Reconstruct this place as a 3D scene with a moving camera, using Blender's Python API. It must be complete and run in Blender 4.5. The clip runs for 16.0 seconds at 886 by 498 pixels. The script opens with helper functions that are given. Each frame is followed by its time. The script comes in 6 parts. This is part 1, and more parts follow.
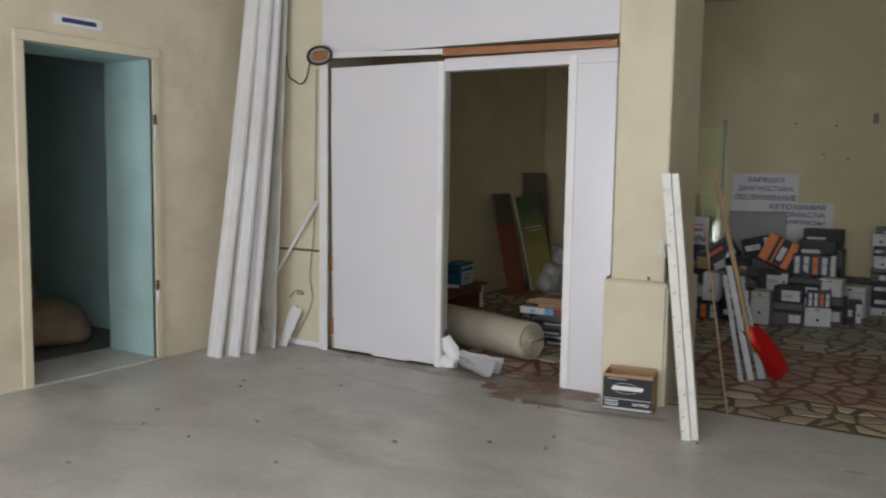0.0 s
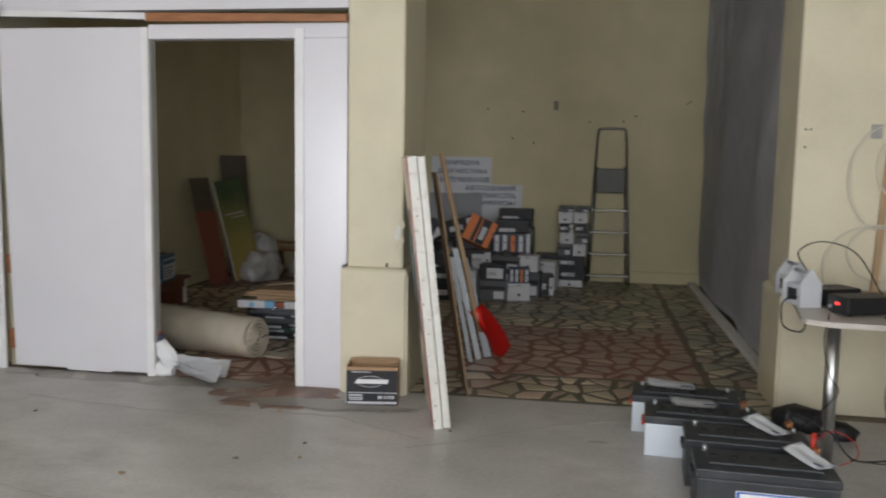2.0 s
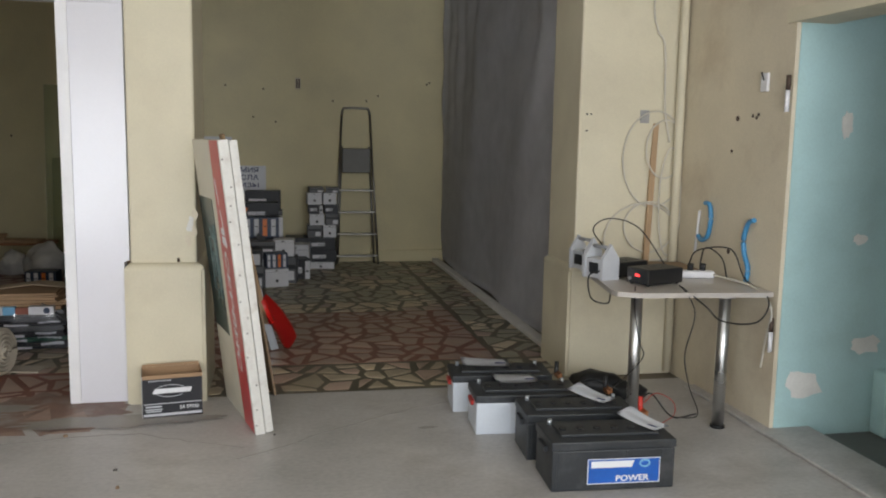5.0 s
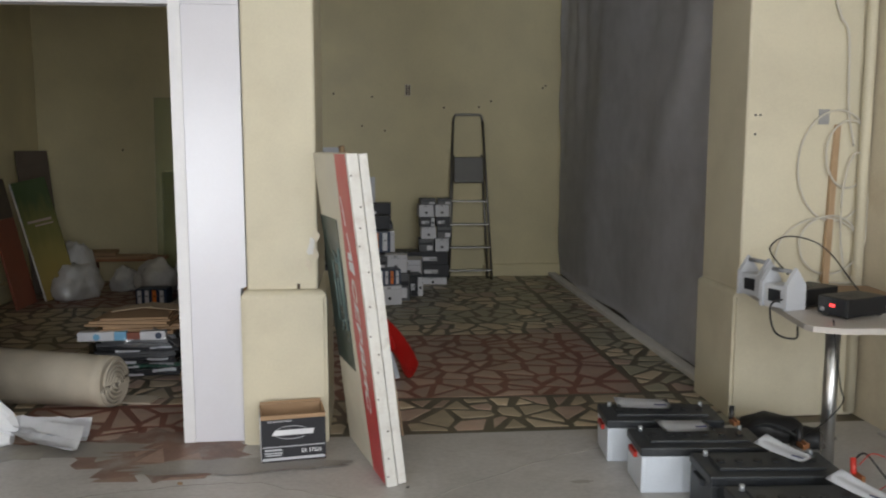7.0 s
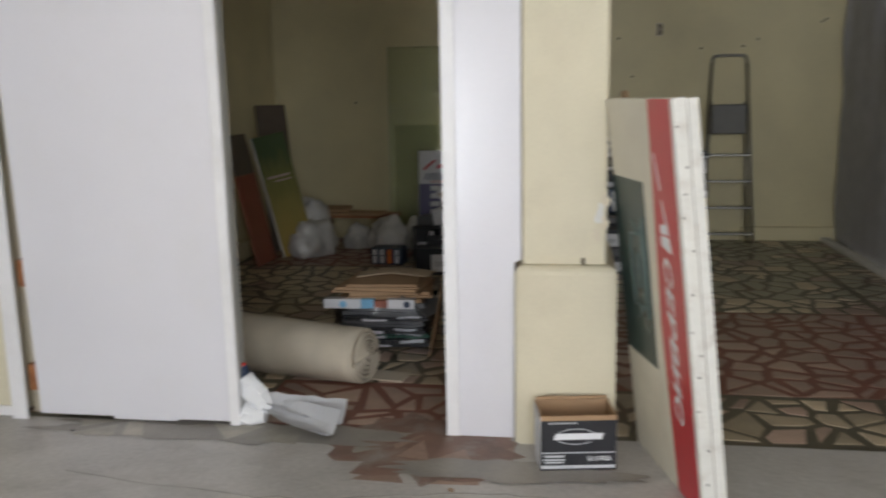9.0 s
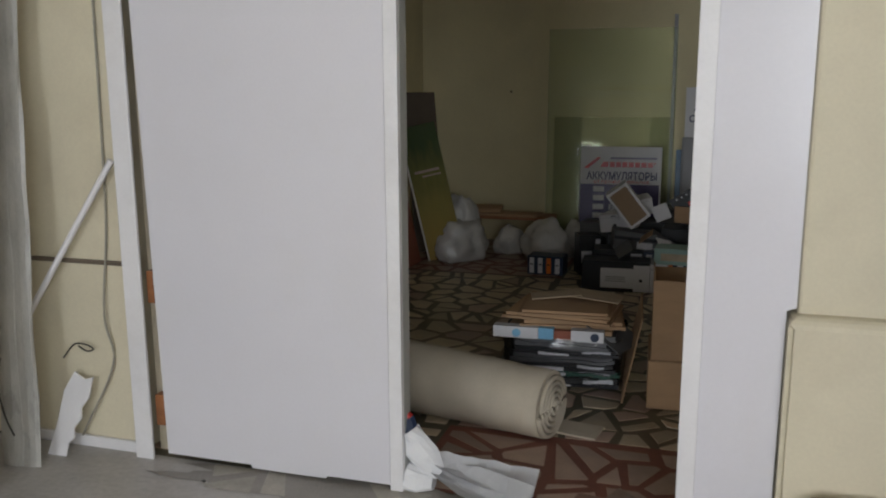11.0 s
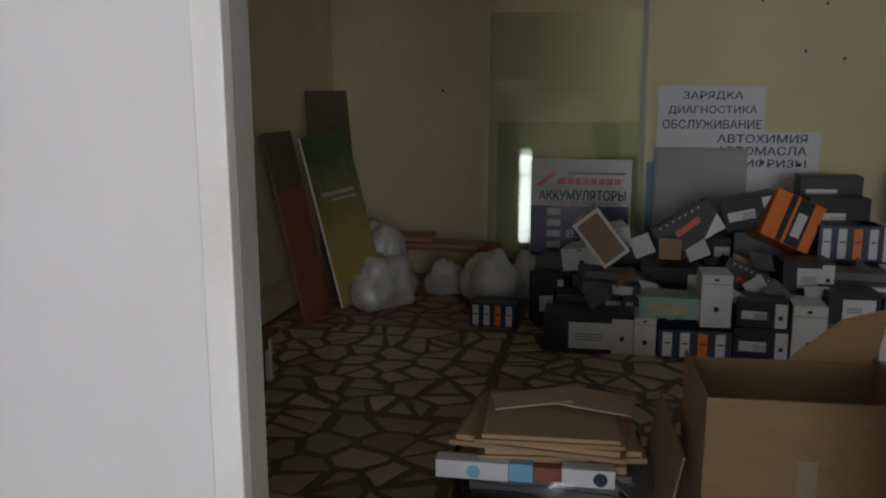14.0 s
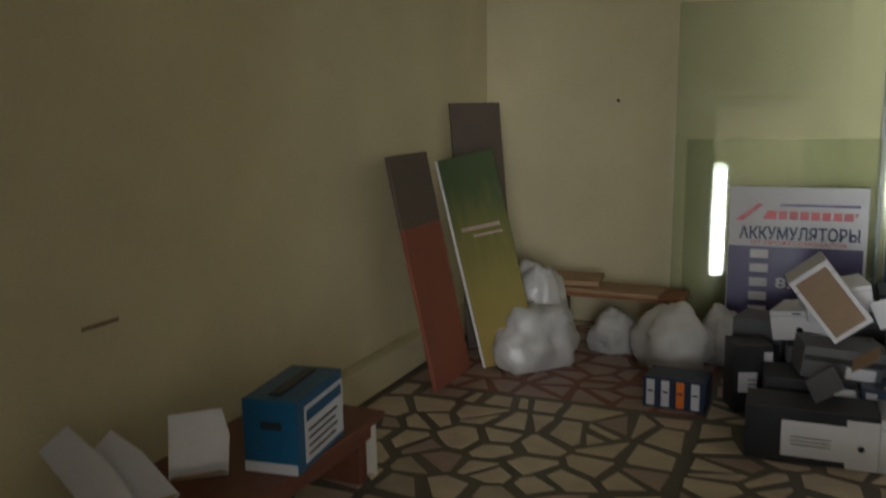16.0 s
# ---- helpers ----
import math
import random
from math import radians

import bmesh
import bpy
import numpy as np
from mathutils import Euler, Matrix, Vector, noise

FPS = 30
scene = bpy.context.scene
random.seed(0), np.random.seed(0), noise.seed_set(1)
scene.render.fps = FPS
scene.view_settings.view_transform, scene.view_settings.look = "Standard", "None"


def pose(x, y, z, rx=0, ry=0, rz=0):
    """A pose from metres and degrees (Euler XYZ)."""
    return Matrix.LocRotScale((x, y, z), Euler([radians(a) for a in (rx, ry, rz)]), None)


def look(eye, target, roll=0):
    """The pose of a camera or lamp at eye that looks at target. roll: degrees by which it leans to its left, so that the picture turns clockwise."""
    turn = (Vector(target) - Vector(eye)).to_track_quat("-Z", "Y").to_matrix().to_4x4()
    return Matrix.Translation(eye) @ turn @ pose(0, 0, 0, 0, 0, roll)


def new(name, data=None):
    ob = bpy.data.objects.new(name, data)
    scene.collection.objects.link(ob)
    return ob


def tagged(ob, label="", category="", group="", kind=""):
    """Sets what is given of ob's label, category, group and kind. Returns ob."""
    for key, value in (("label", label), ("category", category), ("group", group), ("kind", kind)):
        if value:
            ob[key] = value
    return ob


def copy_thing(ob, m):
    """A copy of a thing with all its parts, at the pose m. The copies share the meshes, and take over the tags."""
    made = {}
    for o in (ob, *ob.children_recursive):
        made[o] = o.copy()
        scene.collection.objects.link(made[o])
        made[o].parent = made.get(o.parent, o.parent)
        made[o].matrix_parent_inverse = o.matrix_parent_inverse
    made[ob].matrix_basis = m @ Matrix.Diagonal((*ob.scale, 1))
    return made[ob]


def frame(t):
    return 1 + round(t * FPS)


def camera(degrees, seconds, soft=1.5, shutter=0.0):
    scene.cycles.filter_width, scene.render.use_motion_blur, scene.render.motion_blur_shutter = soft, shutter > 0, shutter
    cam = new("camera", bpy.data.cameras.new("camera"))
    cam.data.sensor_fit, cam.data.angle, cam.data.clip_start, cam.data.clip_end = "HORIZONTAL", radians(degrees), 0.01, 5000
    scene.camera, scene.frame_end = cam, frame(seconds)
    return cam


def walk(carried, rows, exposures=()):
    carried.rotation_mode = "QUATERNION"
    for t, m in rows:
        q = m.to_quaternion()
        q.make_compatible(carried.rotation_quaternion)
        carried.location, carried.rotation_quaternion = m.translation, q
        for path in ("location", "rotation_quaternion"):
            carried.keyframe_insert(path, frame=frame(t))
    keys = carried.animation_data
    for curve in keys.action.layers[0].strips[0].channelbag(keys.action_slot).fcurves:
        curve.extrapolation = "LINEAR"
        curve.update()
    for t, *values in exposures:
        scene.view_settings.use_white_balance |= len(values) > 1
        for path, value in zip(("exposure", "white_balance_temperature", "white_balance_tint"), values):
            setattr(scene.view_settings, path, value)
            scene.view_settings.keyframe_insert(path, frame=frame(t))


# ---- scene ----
import itertools

cam = camera(55.9, 16.0, soft=2.0, shutter=0.4)
PATH = [
    (0, (0.614, -4.845, 1.379), (-0.432, -3.151, 1.188), 0.9),
    (0.5, (0.541, -4.827, 1.381), (-0.362, -3.052, 1.192), 1.4),
    (1, (0.386, -4.711, 1.366), (-0.369, -2.869, 1.177), 1.1),
    (1.5, (0.293, -4.663, 1.365), (-0.236, -2.745, 1.162), 0.9),
    (2, (0.177, -4.646, 1.373), (-0.154, -2.686, 1.154), 1.0),
    (2.5, (0.084, -4.654, 1.37), (0.021, -2.668, 1.145), 0.9),
    (3, (-0.002, -4.656, 1.379), (0.109, -2.672, 1.151), 1.0),
    (3.5, (-0.078, -4.584, 1.373), (0.17, -2.613, 1.144), 1.7),
    (6, (-0.582, -4.276, 1.411), (-0.172, -2.338, 1.137), 0.9),
    (6.5, (-0.584, -4.059, 1.412), (-0.288, -2.096, 1.162), 0.6),
    (7, (-0.599, -3.919, 1.41), (-0.423, -1.942, 1.161), -0.0),
    (7.5, (-0.671, -3.774, 1.397), (-0.526, -1.796, 1.142), -0.1),
    (8, (-0.809, -3.598, 1.409), (-0.619, -1.624, 1.153), -0.4),
    (8.5, (-0.909, -3.449, 1.387), (-0.821, -1.471, 1.102), -0.5),
    (9, (-0.98, -3.254, 1.388), (-1.282, -1.309, 1.031), -1.1),
    (9.5, (-1.052, -3.078, 1.392), (-1.582, -1.187, 1.013), -0.2),
    (10, (-1.18, -2.908, 1.39), (-1.765, -1.034, 1.008), -0.4),
    (12.5, (-1.757, -1.827, 1.342), (-2.202, 0.088, 0.972), 0.4),
    (13, (-1.778, -1.569, 1.335), (-2.154, 0.358, 0.955), 0.3),
    (13.5, (-1.779, -1.346, 1.346), (-2.166, 0.579, 0.965), 0.0),
    (14, (-1.867, -1.068, 1.331), (-2.263, 0.858, 0.964), -0.1),
    (14.5, (-1.911, -0.836, 1.308), (-2.277, 1.098, 0.953), -0.2),
    (15, (-1.872, -0.544, 1.32), (-2.346, 1.363, 0.947), -0.3),
    (15.5, (-1.89, -0.305, 1.3), (-2.602, 1.518, 0.888), -0.6),
    (16, (-1.995, -0.054, 1.343), (-2.807, 1.742, 1.002), -0.9),
]
walk(cam, [(t, look(eye, target, roll)) for t, eye, target, roll in PATH], exposures=[(0, -0.46), (1.5, -0.38), (3.5, -0.27), (8, -0.25), (9, -0.2), (10, -0.38), (12.5, -0.66), (13.5, -0.62), (14, -0.58), (14.5, -0.45), (15, -0.1), (15.5, 0.22), (16, 0.85)])

# ---- world and light ----
world = bpy.data.worlds.new("sky")
scene.world = world
world.use_nodes = True
wn = world.node_tree.nodes
sky = wn.new("ShaderNodeTexSky")
sky.sky_type = "NISHITA"
sky.sun_disc = False
sky.sun_elevation = radians(50)
sky.sun_rotation = radians(200)
sky.air_density, sky.dust_density = 1.5, 4.0
world.node_tree.links.new(sky.outputs[0], wn["Background"].inputs[0])
wn["Background"].inputs[1].default_value = 0.12

sun_data = bpy.data.lights.new("sun", "SUN")
sun_data.energy, sun_data.angle, sun_data.color = 1.0, radians(15), (1.0, 0.96, 0.9)
sun = new("sun", sun_data)
sun.matrix_world = look((2, -12, 14), (0, 0, 0))


def window_light(name, x0, x1, z0, z1, y, power, color=(0.885, 0.935, 1.0)):
    data = bpy.data.lights.new(name, "AREA")
    data.shape, data.size, data.size_y = "RECTANGLE", x1 - x0, z1 - z0
    data.energy, data.color = power, color
    ob = new(name, data)
    ob.matrix_world = look(((x0 + x1) / 2, y, (z0 + z1) / 2), ((x0 + x1) / 2, y + 1, (z0 + z1) / 2))
    return ob


FRONT = -6.3
window_light("shop_window_light", -0.65, 1.8, 0.5, 3.05, FRONT - 0.05, 178)
window_light("entrance_light", -3.35, -1.95, 0.1, 2.02, FRONT - 0.05, 128)
# added fill lamp that brightens the teal east room; no window stands there
window_light("side_room_window_light", 3.1, 3.9, 1.0, 2.2, -4.35, 9)


# ---- materials ----
def mat(name, color, rough=0.6, metal=0.0, vary=0.12, scale=6.0, fine=90.0, bump=0.15, dirt=None, dirt_amount=0.4, dirt_scale=2.2, per=0.0, spec=0.5, streak=(1, 1, 1)):
    """Painted or raw surface: a base colour with broad and fine variation, fine relief and dirt in patches."""
    m = bpy.data.materials.new(name)
    m.use_nodes = True
    t = m.node_tree
    n, link = t.nodes, t.links.new
    b = n["Principled BSDF"]
    b.inputs["Roughness"].default_value = rough
    b.inputs["Metallic"].default_value = metal
    b.inputs["Specular IOR Level"].default_value = spec
    co = n.new("ShaderNodeTexCoord")
    mp = n.new("ShaderNodeMapping")
    mp.inputs["Scale"].default_value = streak
    link(co.outputs["Object"], mp.inputs["Vector"])
    big = n.new("ShaderNodeTexNoise")
    big.inputs["Scale"].default_value, big.inputs["Detail"].default_value = scale, 6
    small = n.new("ShaderNodeTexNoise")
    small.inputs["Scale"].default_value, small.inputs["Detail"].default_value = fine, 4
    link(mp.outputs[0], big.inputs["Vector"])
    link(mp.outputs[0], small.inputs["Vector"])
    both = n.new("ShaderNodeMath")
    both.operation = "MULTIPLY_ADD"
    both.inputs[1].default_value = 0.45
    link(small.outputs[0], both.inputs[0])
    link(big.outputs[0], both.inputs[2])
    rng = n.new("ShaderNodeMapRange")
    rng.inputs["From Min"].default_value, rng.inputs["From Max"].default_value = 0.45, 1.0
    rng.inputs["To Min"].default_value, rng.inputs["To Max"].default_value = 1 - vary, 1 + vary
    link(both.outputs[0], rng.inputs["Value"])
    mul = n.new("ShaderNodeMix")
    mul.data_type, mul.blend_type = "RGBA", "MULTIPLY"
    mul.inputs["Factor"].default_value = 1
    mul.inputs["A"].default_value = (*color, 1)
    link(rng.outputs[0], mul.inputs["B"])
    out = mul.outputs["Result"]
    if per:
        info = n.new("ShaderNodeObjectInfo")
        r2 = n.new("ShaderNodeMapRange")
        r2.inputs["To Min"].default_value, r2.inputs["To Max"].default_value = 1 - per, 1 + per
        link(info.outputs["Random"], r2.inputs["Value"])
        m2 = n.new("ShaderNodeMix")
        m2.data_type, m2.blend_type = "RGBA", "MULTIPLY"
        m2.inputs["Factor"].default_value = 1
        link(out, m2.inputs["A"])
        link(r2.outputs[0], m2.inputs["B"])
        out = m2.outputs["Result"]
    if dirt:
        dn = n.new("ShaderNodeTexNoise")
        dn.inputs["Scale"].default_value, dn.inputs["Detail"].default_value, dn.inputs["Roughness"].default_value = dirt_scale, 8, 0.65
        link(mp.outputs[0], dn.inputs["Vector"])
        dr = n.new("ShaderNodeMapRange")
        dr.inputs["From Min"].default_value, dr.inputs["From Max"].default_value = 0.5, 0.72
        dr.inputs["To Max"].default_value = dirt_amount
        link(dn.outputs[0], dr.inputs["Value"])
        md = n.new("ShaderNodeMix")
        md.data_type = "RGBA"
        link(dr.outputs[0], md.inputs["Factor"])
        link(out, md.inputs["A"])
        md.inputs["B"].default_value = (*dirt, 1)
        out = md.outputs["Result"]
    link(out, b.inputs["Base Color"])
    rr = n.new("ShaderNodeMapRange")
    rr.inputs["To Min"].default_value, rr.inputs["To Max"].default_value = max(0.03, rough - 0.1), min(1, rough + 0.1)
    link(big.outputs[0], rr.inputs["Value"])
    link(rr.outputs[0], b.inputs["Roughness"])
    if bump:
        bp = n.new("ShaderNodeBump")
        bp.inputs["Strength"].default_value, bp.inputs["Distance"].default_value = bump, 0.004
        link(both.outputs[0], bp.inputs["Height"])
        link(bp.outputs[0], b.inputs["Normal"])
    return m


CREAM = mat("cream_wall_paint", (0.66, 0.60, 0.45), 0.6, vary=0.08, scale=2.5, dirt=(0.42, 0.35, 0.25), dirt_amount=0.3, dirt_scale=1.6, bump=0.25)
CREAM_OLD = mat("worn_cream_wall_paint", (0.66, 0.585, 0.45), 0.6, vary=0.12, scale=2.0, dirt=(0.40, 0.31, 0.21), dirt_amount=0.55, dirt_scale=1.5, bump=0.3)
BACK_PAINT = mat("back_room_wall_paint", (0.69, 0.61, 0.38), 0.65, vary=0.09, scale=1.8, dirt=(0.52, 0.46, 0.31), dirt_amount=0.35, dirt_scale=1.1, bump=0.25)
TEAL = mat("teal_wall_paint", (0.42, 0.60, 0.60), 0.45, vary=0.1, scale=2.5, dirt=(0.34, 0.47, 0.45), dirt_amount=0.6, dirt_scale=2.0, bump=0.35)
PLASTER = mat("bare_white_plaster", (0.72, 0.70, 0.66), 0.85, bump=0.4)
CEIL = mat("whitewashed_ceiling", (0.7, 0.69, 0.65), 0.8)
WHITE_PANEL = mat("white_laminate_panel", (0.71, 0.695, 0.74), 0.22, vary=0.03, scale=1.5, bump=0.03, dirt=(0.62, 0.60, 0.58), dirt_amount=0.18)
WHITE_PVC = mat("white_plastic_profile", (0.78, 0.765, 0.78), 0.35, vary=0.05, bump=0.05, dirt=(0.5, 0.48, 0.45), dirt_amount=0.3)
GREY_EDGE = mat("grey_panel_edge", (0.42, 0.42, 0.40), 0.5)
CONCRETE = mat("worn_concrete", (0.45, 0.43, 0.41), 0.42, vary=0.28, scale=1.6, fine=45, bump=0.4, dirt=(0.23, 0.205, 0.18), dirt_amount=0.65, dirt_scale=1.5, streak=(0.9, 1.25, 1))
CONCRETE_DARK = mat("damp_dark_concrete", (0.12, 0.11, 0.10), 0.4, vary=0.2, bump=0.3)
MATRIX = mat("paving_mortar", (0.10, 0.085, 0.055), 0.45, vary=0.35, scale=3, bump=0.5, dirt=(0.19, 0.10, 0.07), dirt_amount=0.8, dirt_scale=1.0)
RED_SCREED = mat("worn_red_screed", (0.22, 0.135, 0.105), 0.55, vary=0.35, scale=6, bump=0.5, dirt=(0.33, 0.31, 0.28), dirt_amount=0.95, dirt_scale=5)
STONE_BEIGE = mat("beige_stone_piece", (0.44, 0.36, 0.25), 0.38, vary=0.22, scale=9, per=0.32, bump=0.15)
STONE_PINK = mat("pinkish_stone_piece", (0.38, 0.27, 0.21), 0.38, vary=0.2, scale=9, per=0.25, bump=0.15)
STONE_GREEN = mat("greenish_stone_piece", (0.31, 0.285, 0.20), 0.38, vary=0.2, scale=9, per=0.28, bump=0.15)
STONE_WORN = mat("worn_grey_stone_piece", (0.36, 0.335, 0.29), 0.45, vary=0.25, scale=9, per=0.2, bump=0.2)
STONE_RED = mat("worn_reddish_stone_piece", (0.30, 0.205, 0.16), 0.5, vary=0.3, scale=12, per=0.2, bump=0.3, dirt=(0.2, 0.12, 0.09), dirt_amount=0.6, dirt_scale=9)
LADDER_DECK = mat("dark_grey_ribbed_plastic", (0.15, 0.145, 0.13), 0.5)
STAIN = mat("stained_concrete", (0.27, 0.25, 0.225), 0.4, vary=0.25, scale=4, bump=0.3)
RED_MORTAR = mat("red_tinted_mortar", (0.19, 0.07, 0.048), 0.5, vary=0.3, scale=3, bump=0.5)
CARD = mat("brown_cardboard", (0.40, 0.255, 0.145), 0.8, vary=0.1, bump=0.1, per=0.12, streak=(1, 1, 4))
CARD_PALE = mat("pale_cardboard", (0.47, 0.36, 0.25), 0.8, vary=0.1, bump=0.1, per=0.15)
BLACK_CARD = mat("black_printed_carton", (0.028, 0.028, 0.032), 0.42, vary=0.2, bump=0.08, spec=0.3, dirt=(0.06, 0.06, 0.06), dirt_amount=0.2)
NAVY_CARD = mat("navy_printed_carton", (0.02, 0.035, 0.075), 0.4, vary=0.2, bump=0.05)
GREY_CARD = mat("grey_printed_carton", (0.11, 0.11, 0.115), 0.5, vary=0.2)
WHITE_CARD = mat("white_printed_carton", (0.68, 0.67, 0.69), 0.45, vary=0.06, bump=0.05)
BLUE_CARD = mat("blue_printed_carton", (0.012, 0.095, 0.20), 0.35, vary=0.2, bump=0.05)
ORANGE_CARD = mat("orange_printed_carton", (0.80, 0.20, 0.03), 0.4, vary=0.1, bump=0.05)
RED_INK = mat("red_print", (0.62, 0.04, 0.03), 0.4, vary=0.08, bump=0.0)
GREEN_CARD = mat("green_printed_carton", (0.02, 0.09, 0.06), 0.35, vary=0.2, bump=0.05)
TEAL_CARD = mat("pale_teal_carton", (0.28, 0.42, 0.38), 0.45)
PAPER = mat("white_paper", (0.76, 0.76, 0.78), 0.7, vary=0.04, bump=0.05)
INK = mat("navy_ink", (0.03, 0.04, 0.13), 0.5, vary=0.05, bump=0)
PURPLE = mat("purple_printed_vinyl", (0.07, 0.055, 0.16), 0.35, vary=0.1, bump=0.02)
SIGN_RED = mat("red_vinyl_film", (0.50, 0.035, 0.045), 0.35, vary=0.08, bump=0.02)
SIGN_GREEN = mat("dark_green_vinyl_film", (0.012, 0.035, 0.035), 0.3, vary=0.1, bump=0.02)
SIGN_LINE = mat("grey_green_line_print", (0.16, 0.22, 0.21), 0.4, bump=0)
FOAM = mat("cream_sandwich_panel", (0.66, 0.62, 0.52), 0.5, vary=0.06, dirt=(0.45, 0.4, 0.32), dirt_amount=0.35)
FOAM_EDGE = mat("white_taped_edge", (0.70, 0.68, 0.64), 0.5, vary=0.08, dirt=(0.35, 0.27, 0.22), dirt_amount=0.4, dirt_scale=14)
WOOD = mat("brown_wood", (0.33, 0.135, 0.055), 0.5, vary=0.25, scale=5, streak=(1, 8, 8), bump=0.2, dirt=(0.12, 0.05, 0.025), dirt_amount=0.5, dirt_scale=3)
WOOD_PALE = mat("pale_wood", (0.42, 0.28, 0.16), 0.6, vary=0.2, streak=(8, 8, 1), bump=0.2)
WOOD_RED = mat("red_brown_stained_wood", (0.17, 0.062, 0.035), 0.5, vary=0.25, streak=(6, 1, 6), bump=0.2)
BOARD_BROWN = mat("dark_brown_board", (0.13, 0.10, 0.075), 0.6, vary=0.15)
BOARD_RED = mat("brick_red_board", (0.28, 0.085, 0.05), 0.55, vary=0.15)
STEEL = mat("chromed_steel", (0.62, 0.62, 0.62), 0.3, 1.0, vary=0.05, bump=0.02)
ALU = mat("aluminium_tube", (0.27, 0.26, 0.24), 0.42, 1.0, vary=0.1, bump=0.05)
ZINC = mat("grey_sheet_metal", (0.40, 0.42, 0.44), 0.45, 0.6, vary=0.15)
GREY_PLASTIC = mat("grey_plastic", (0.30, 0.30, 0.31), 0.45, vary=0.08)
GREY_BOX = mat("pale_grey_enamel", (0.55, 0.56, 0.59), 0.4, vary=0.08, dirt=(0.35, 0.35, 0.35), dirt_amount=0.3)
BATT_DARK = mat("dusty_black_battery_plastic", (0.025, 0.028, 0.032), 0.45, vary=0.2, dirt=(0.12, 0.12, 0.12), dirt_amount=0.4, dirt_scale=7)
BATT_WHITE = mat("translucent_white_battery_plastic", (0.62, 0.66, 0.72), 0.3, vary=0.08, dirt=(0.4, 0.42, 0.45), dirt_amount=0.3)
BLACK_RUBBER = mat("black_rubber", (0.012, 0.012, 0.013), 0.5, vary=0.2)
BLUE_LABEL = mat("blue_label_film", (0.015, 0.10, 0.42), 0.3, vary=0.15, bump=0.02)
PALE_BLUE = mat("pale_blue_print", (0.2, 0.45, 0.66), 0.4, bump=0)
GREY_CABLE = mat("dusty_grey_cable", (0.30, 0.28, 0.23), 0.5, vary=0.1)
DUSTY_FILM = mat("dusty_plastic_film", (0.42, 0.41, 0.38), 0.3, vary=0.2, scale=9, bump=0.4, streak=(2, 2, 0.6))
WHITE_CABLE = mat("off_white_cable", (0.62, 0.58, 0.5), 0.5, vary=0.08)
BLACK_CABLE = mat("black_cable", (0.015, 0.014, 0.014), 0.45, vary=0.1)
RED_CABLE = mat("red_clip_plastic", (0.45, 0.03, 0.02), 0.4, vary=0.1)
COPPER = mat("copper_clamp", (0.55, 0.25, 0.12), 0.35, 0.9)
RED_SHOVEL = mat("red_shovel_plastic", (0.72, 0.02, 0.015), 0.35, vary=0.08)
BLUE_TUBE = mat("blue_plastic_tube", (0.07, 0.27, 0.50), 0.35, vary=0.1)
CARPET = mat("beige_carpet_backing", (0.50, 0.44, 0.35), 0.9, vary=0.14, scale=7, fine=220, bump=0.5)
CURTAIN = mat("grey_curtain_cloth", (0.84, 0.83, 0.87), 0.85, vary=0.08, fine=300, bump=0.25)
BAG = mat("white_plastic_bag", (0.60, 0.58, 0.55), 0.3, vary=0.12, bump=0.3)
SACK = mat("brown_sackcloth", (0.30, 0.23, 0.17), 0.9, vary=0.3, bump=0.5)
LAMINATE = mat("grey_table_laminate", (0.50, 0.46, 0.42), 0.35, vary=0.1, dirt=(0.3, 0.22, 0.15), dirt_amount=0.4, dirt_scale=5)
CORK = mat("brown_hardboard", (0.27, 0.18, 0.11), 0.7, vary=0.15)
TAPE = mat("grey_tape", (0.36, 0.35, 0.34), 0.5)
RUST = mat("rusty_metal", (0.09, 0.06, 0.045), 0.6, 0.4, vary=0.3)
ASPHALT = mat("asphalt", (0.06, 0.06, 0.06), 0.85, vary=0.2)


def green_board_material():
    """Printed poster board: dark green above, olive and yellow below."""
    m = mat("green_yellow_poster_print", (0.1, 0.13, 0.03), 0.65, vary=0.25, scale=9)
    t = m.node_tree
    co = t.nodes.new("ShaderNodeTexCoord")
    sep = t.nodes.new("ShaderNodeSeparateXYZ")
    t.links.new(co.outputs["Generated"], sep.inputs[0])
    nz = t.nodes.new("ShaderNodeTexNoise")
    nz.inputs["Scale"].default_value = 5
    add = t.nodes.new("ShaderNodeMath")
    add.operation = "MULTIPLY_ADD"
    add.inputs[1].default_value = 0.3
    t.links.new(nz.outputs[0], add.inputs[0])
    t.links.new(sep.outputs[2], add.inputs[2])
    ramp = t.nodes.new("ShaderNodeValToRGB")
    e = ramp.color_ramp.elements
    e[0].position, e[0].color = 0.15, (0.36, 0.24, 0.05, 1)
    e[1].position, e[1].color = 1.0, (0.045, 0.075, 0.012, 1)
    k = e.new(0.55)
    k.color = (0.26, 0.21, 0.04, 1)
    k2 = e.new(0.85)
    k2.color = (0.13, 0.13, 0.02, 1)
    t.links.new(add.outputs[0], ramp.inputs[0])
    t.links.new(ramp.outputs[0], t.nodes["Principled BSDF"].inputs["Base Color"])
    return m


POSTER_GREEN = green_board_material()


def glass_material(name, tint, rough=0.02):
    m = bpy.data.materials.new(name)
    m.use_nodes = True
    b = m.node_tree.nodes["Principled BSDF"]
    b.inputs["Base Color"].default_value = (*tint, 1)
    b.inputs["Transmission Weight"].default_value = 1.0
    b.inputs["Roughness"].default_value = rough
    b.inputs["IOR"].default_value = 1.5
    return m


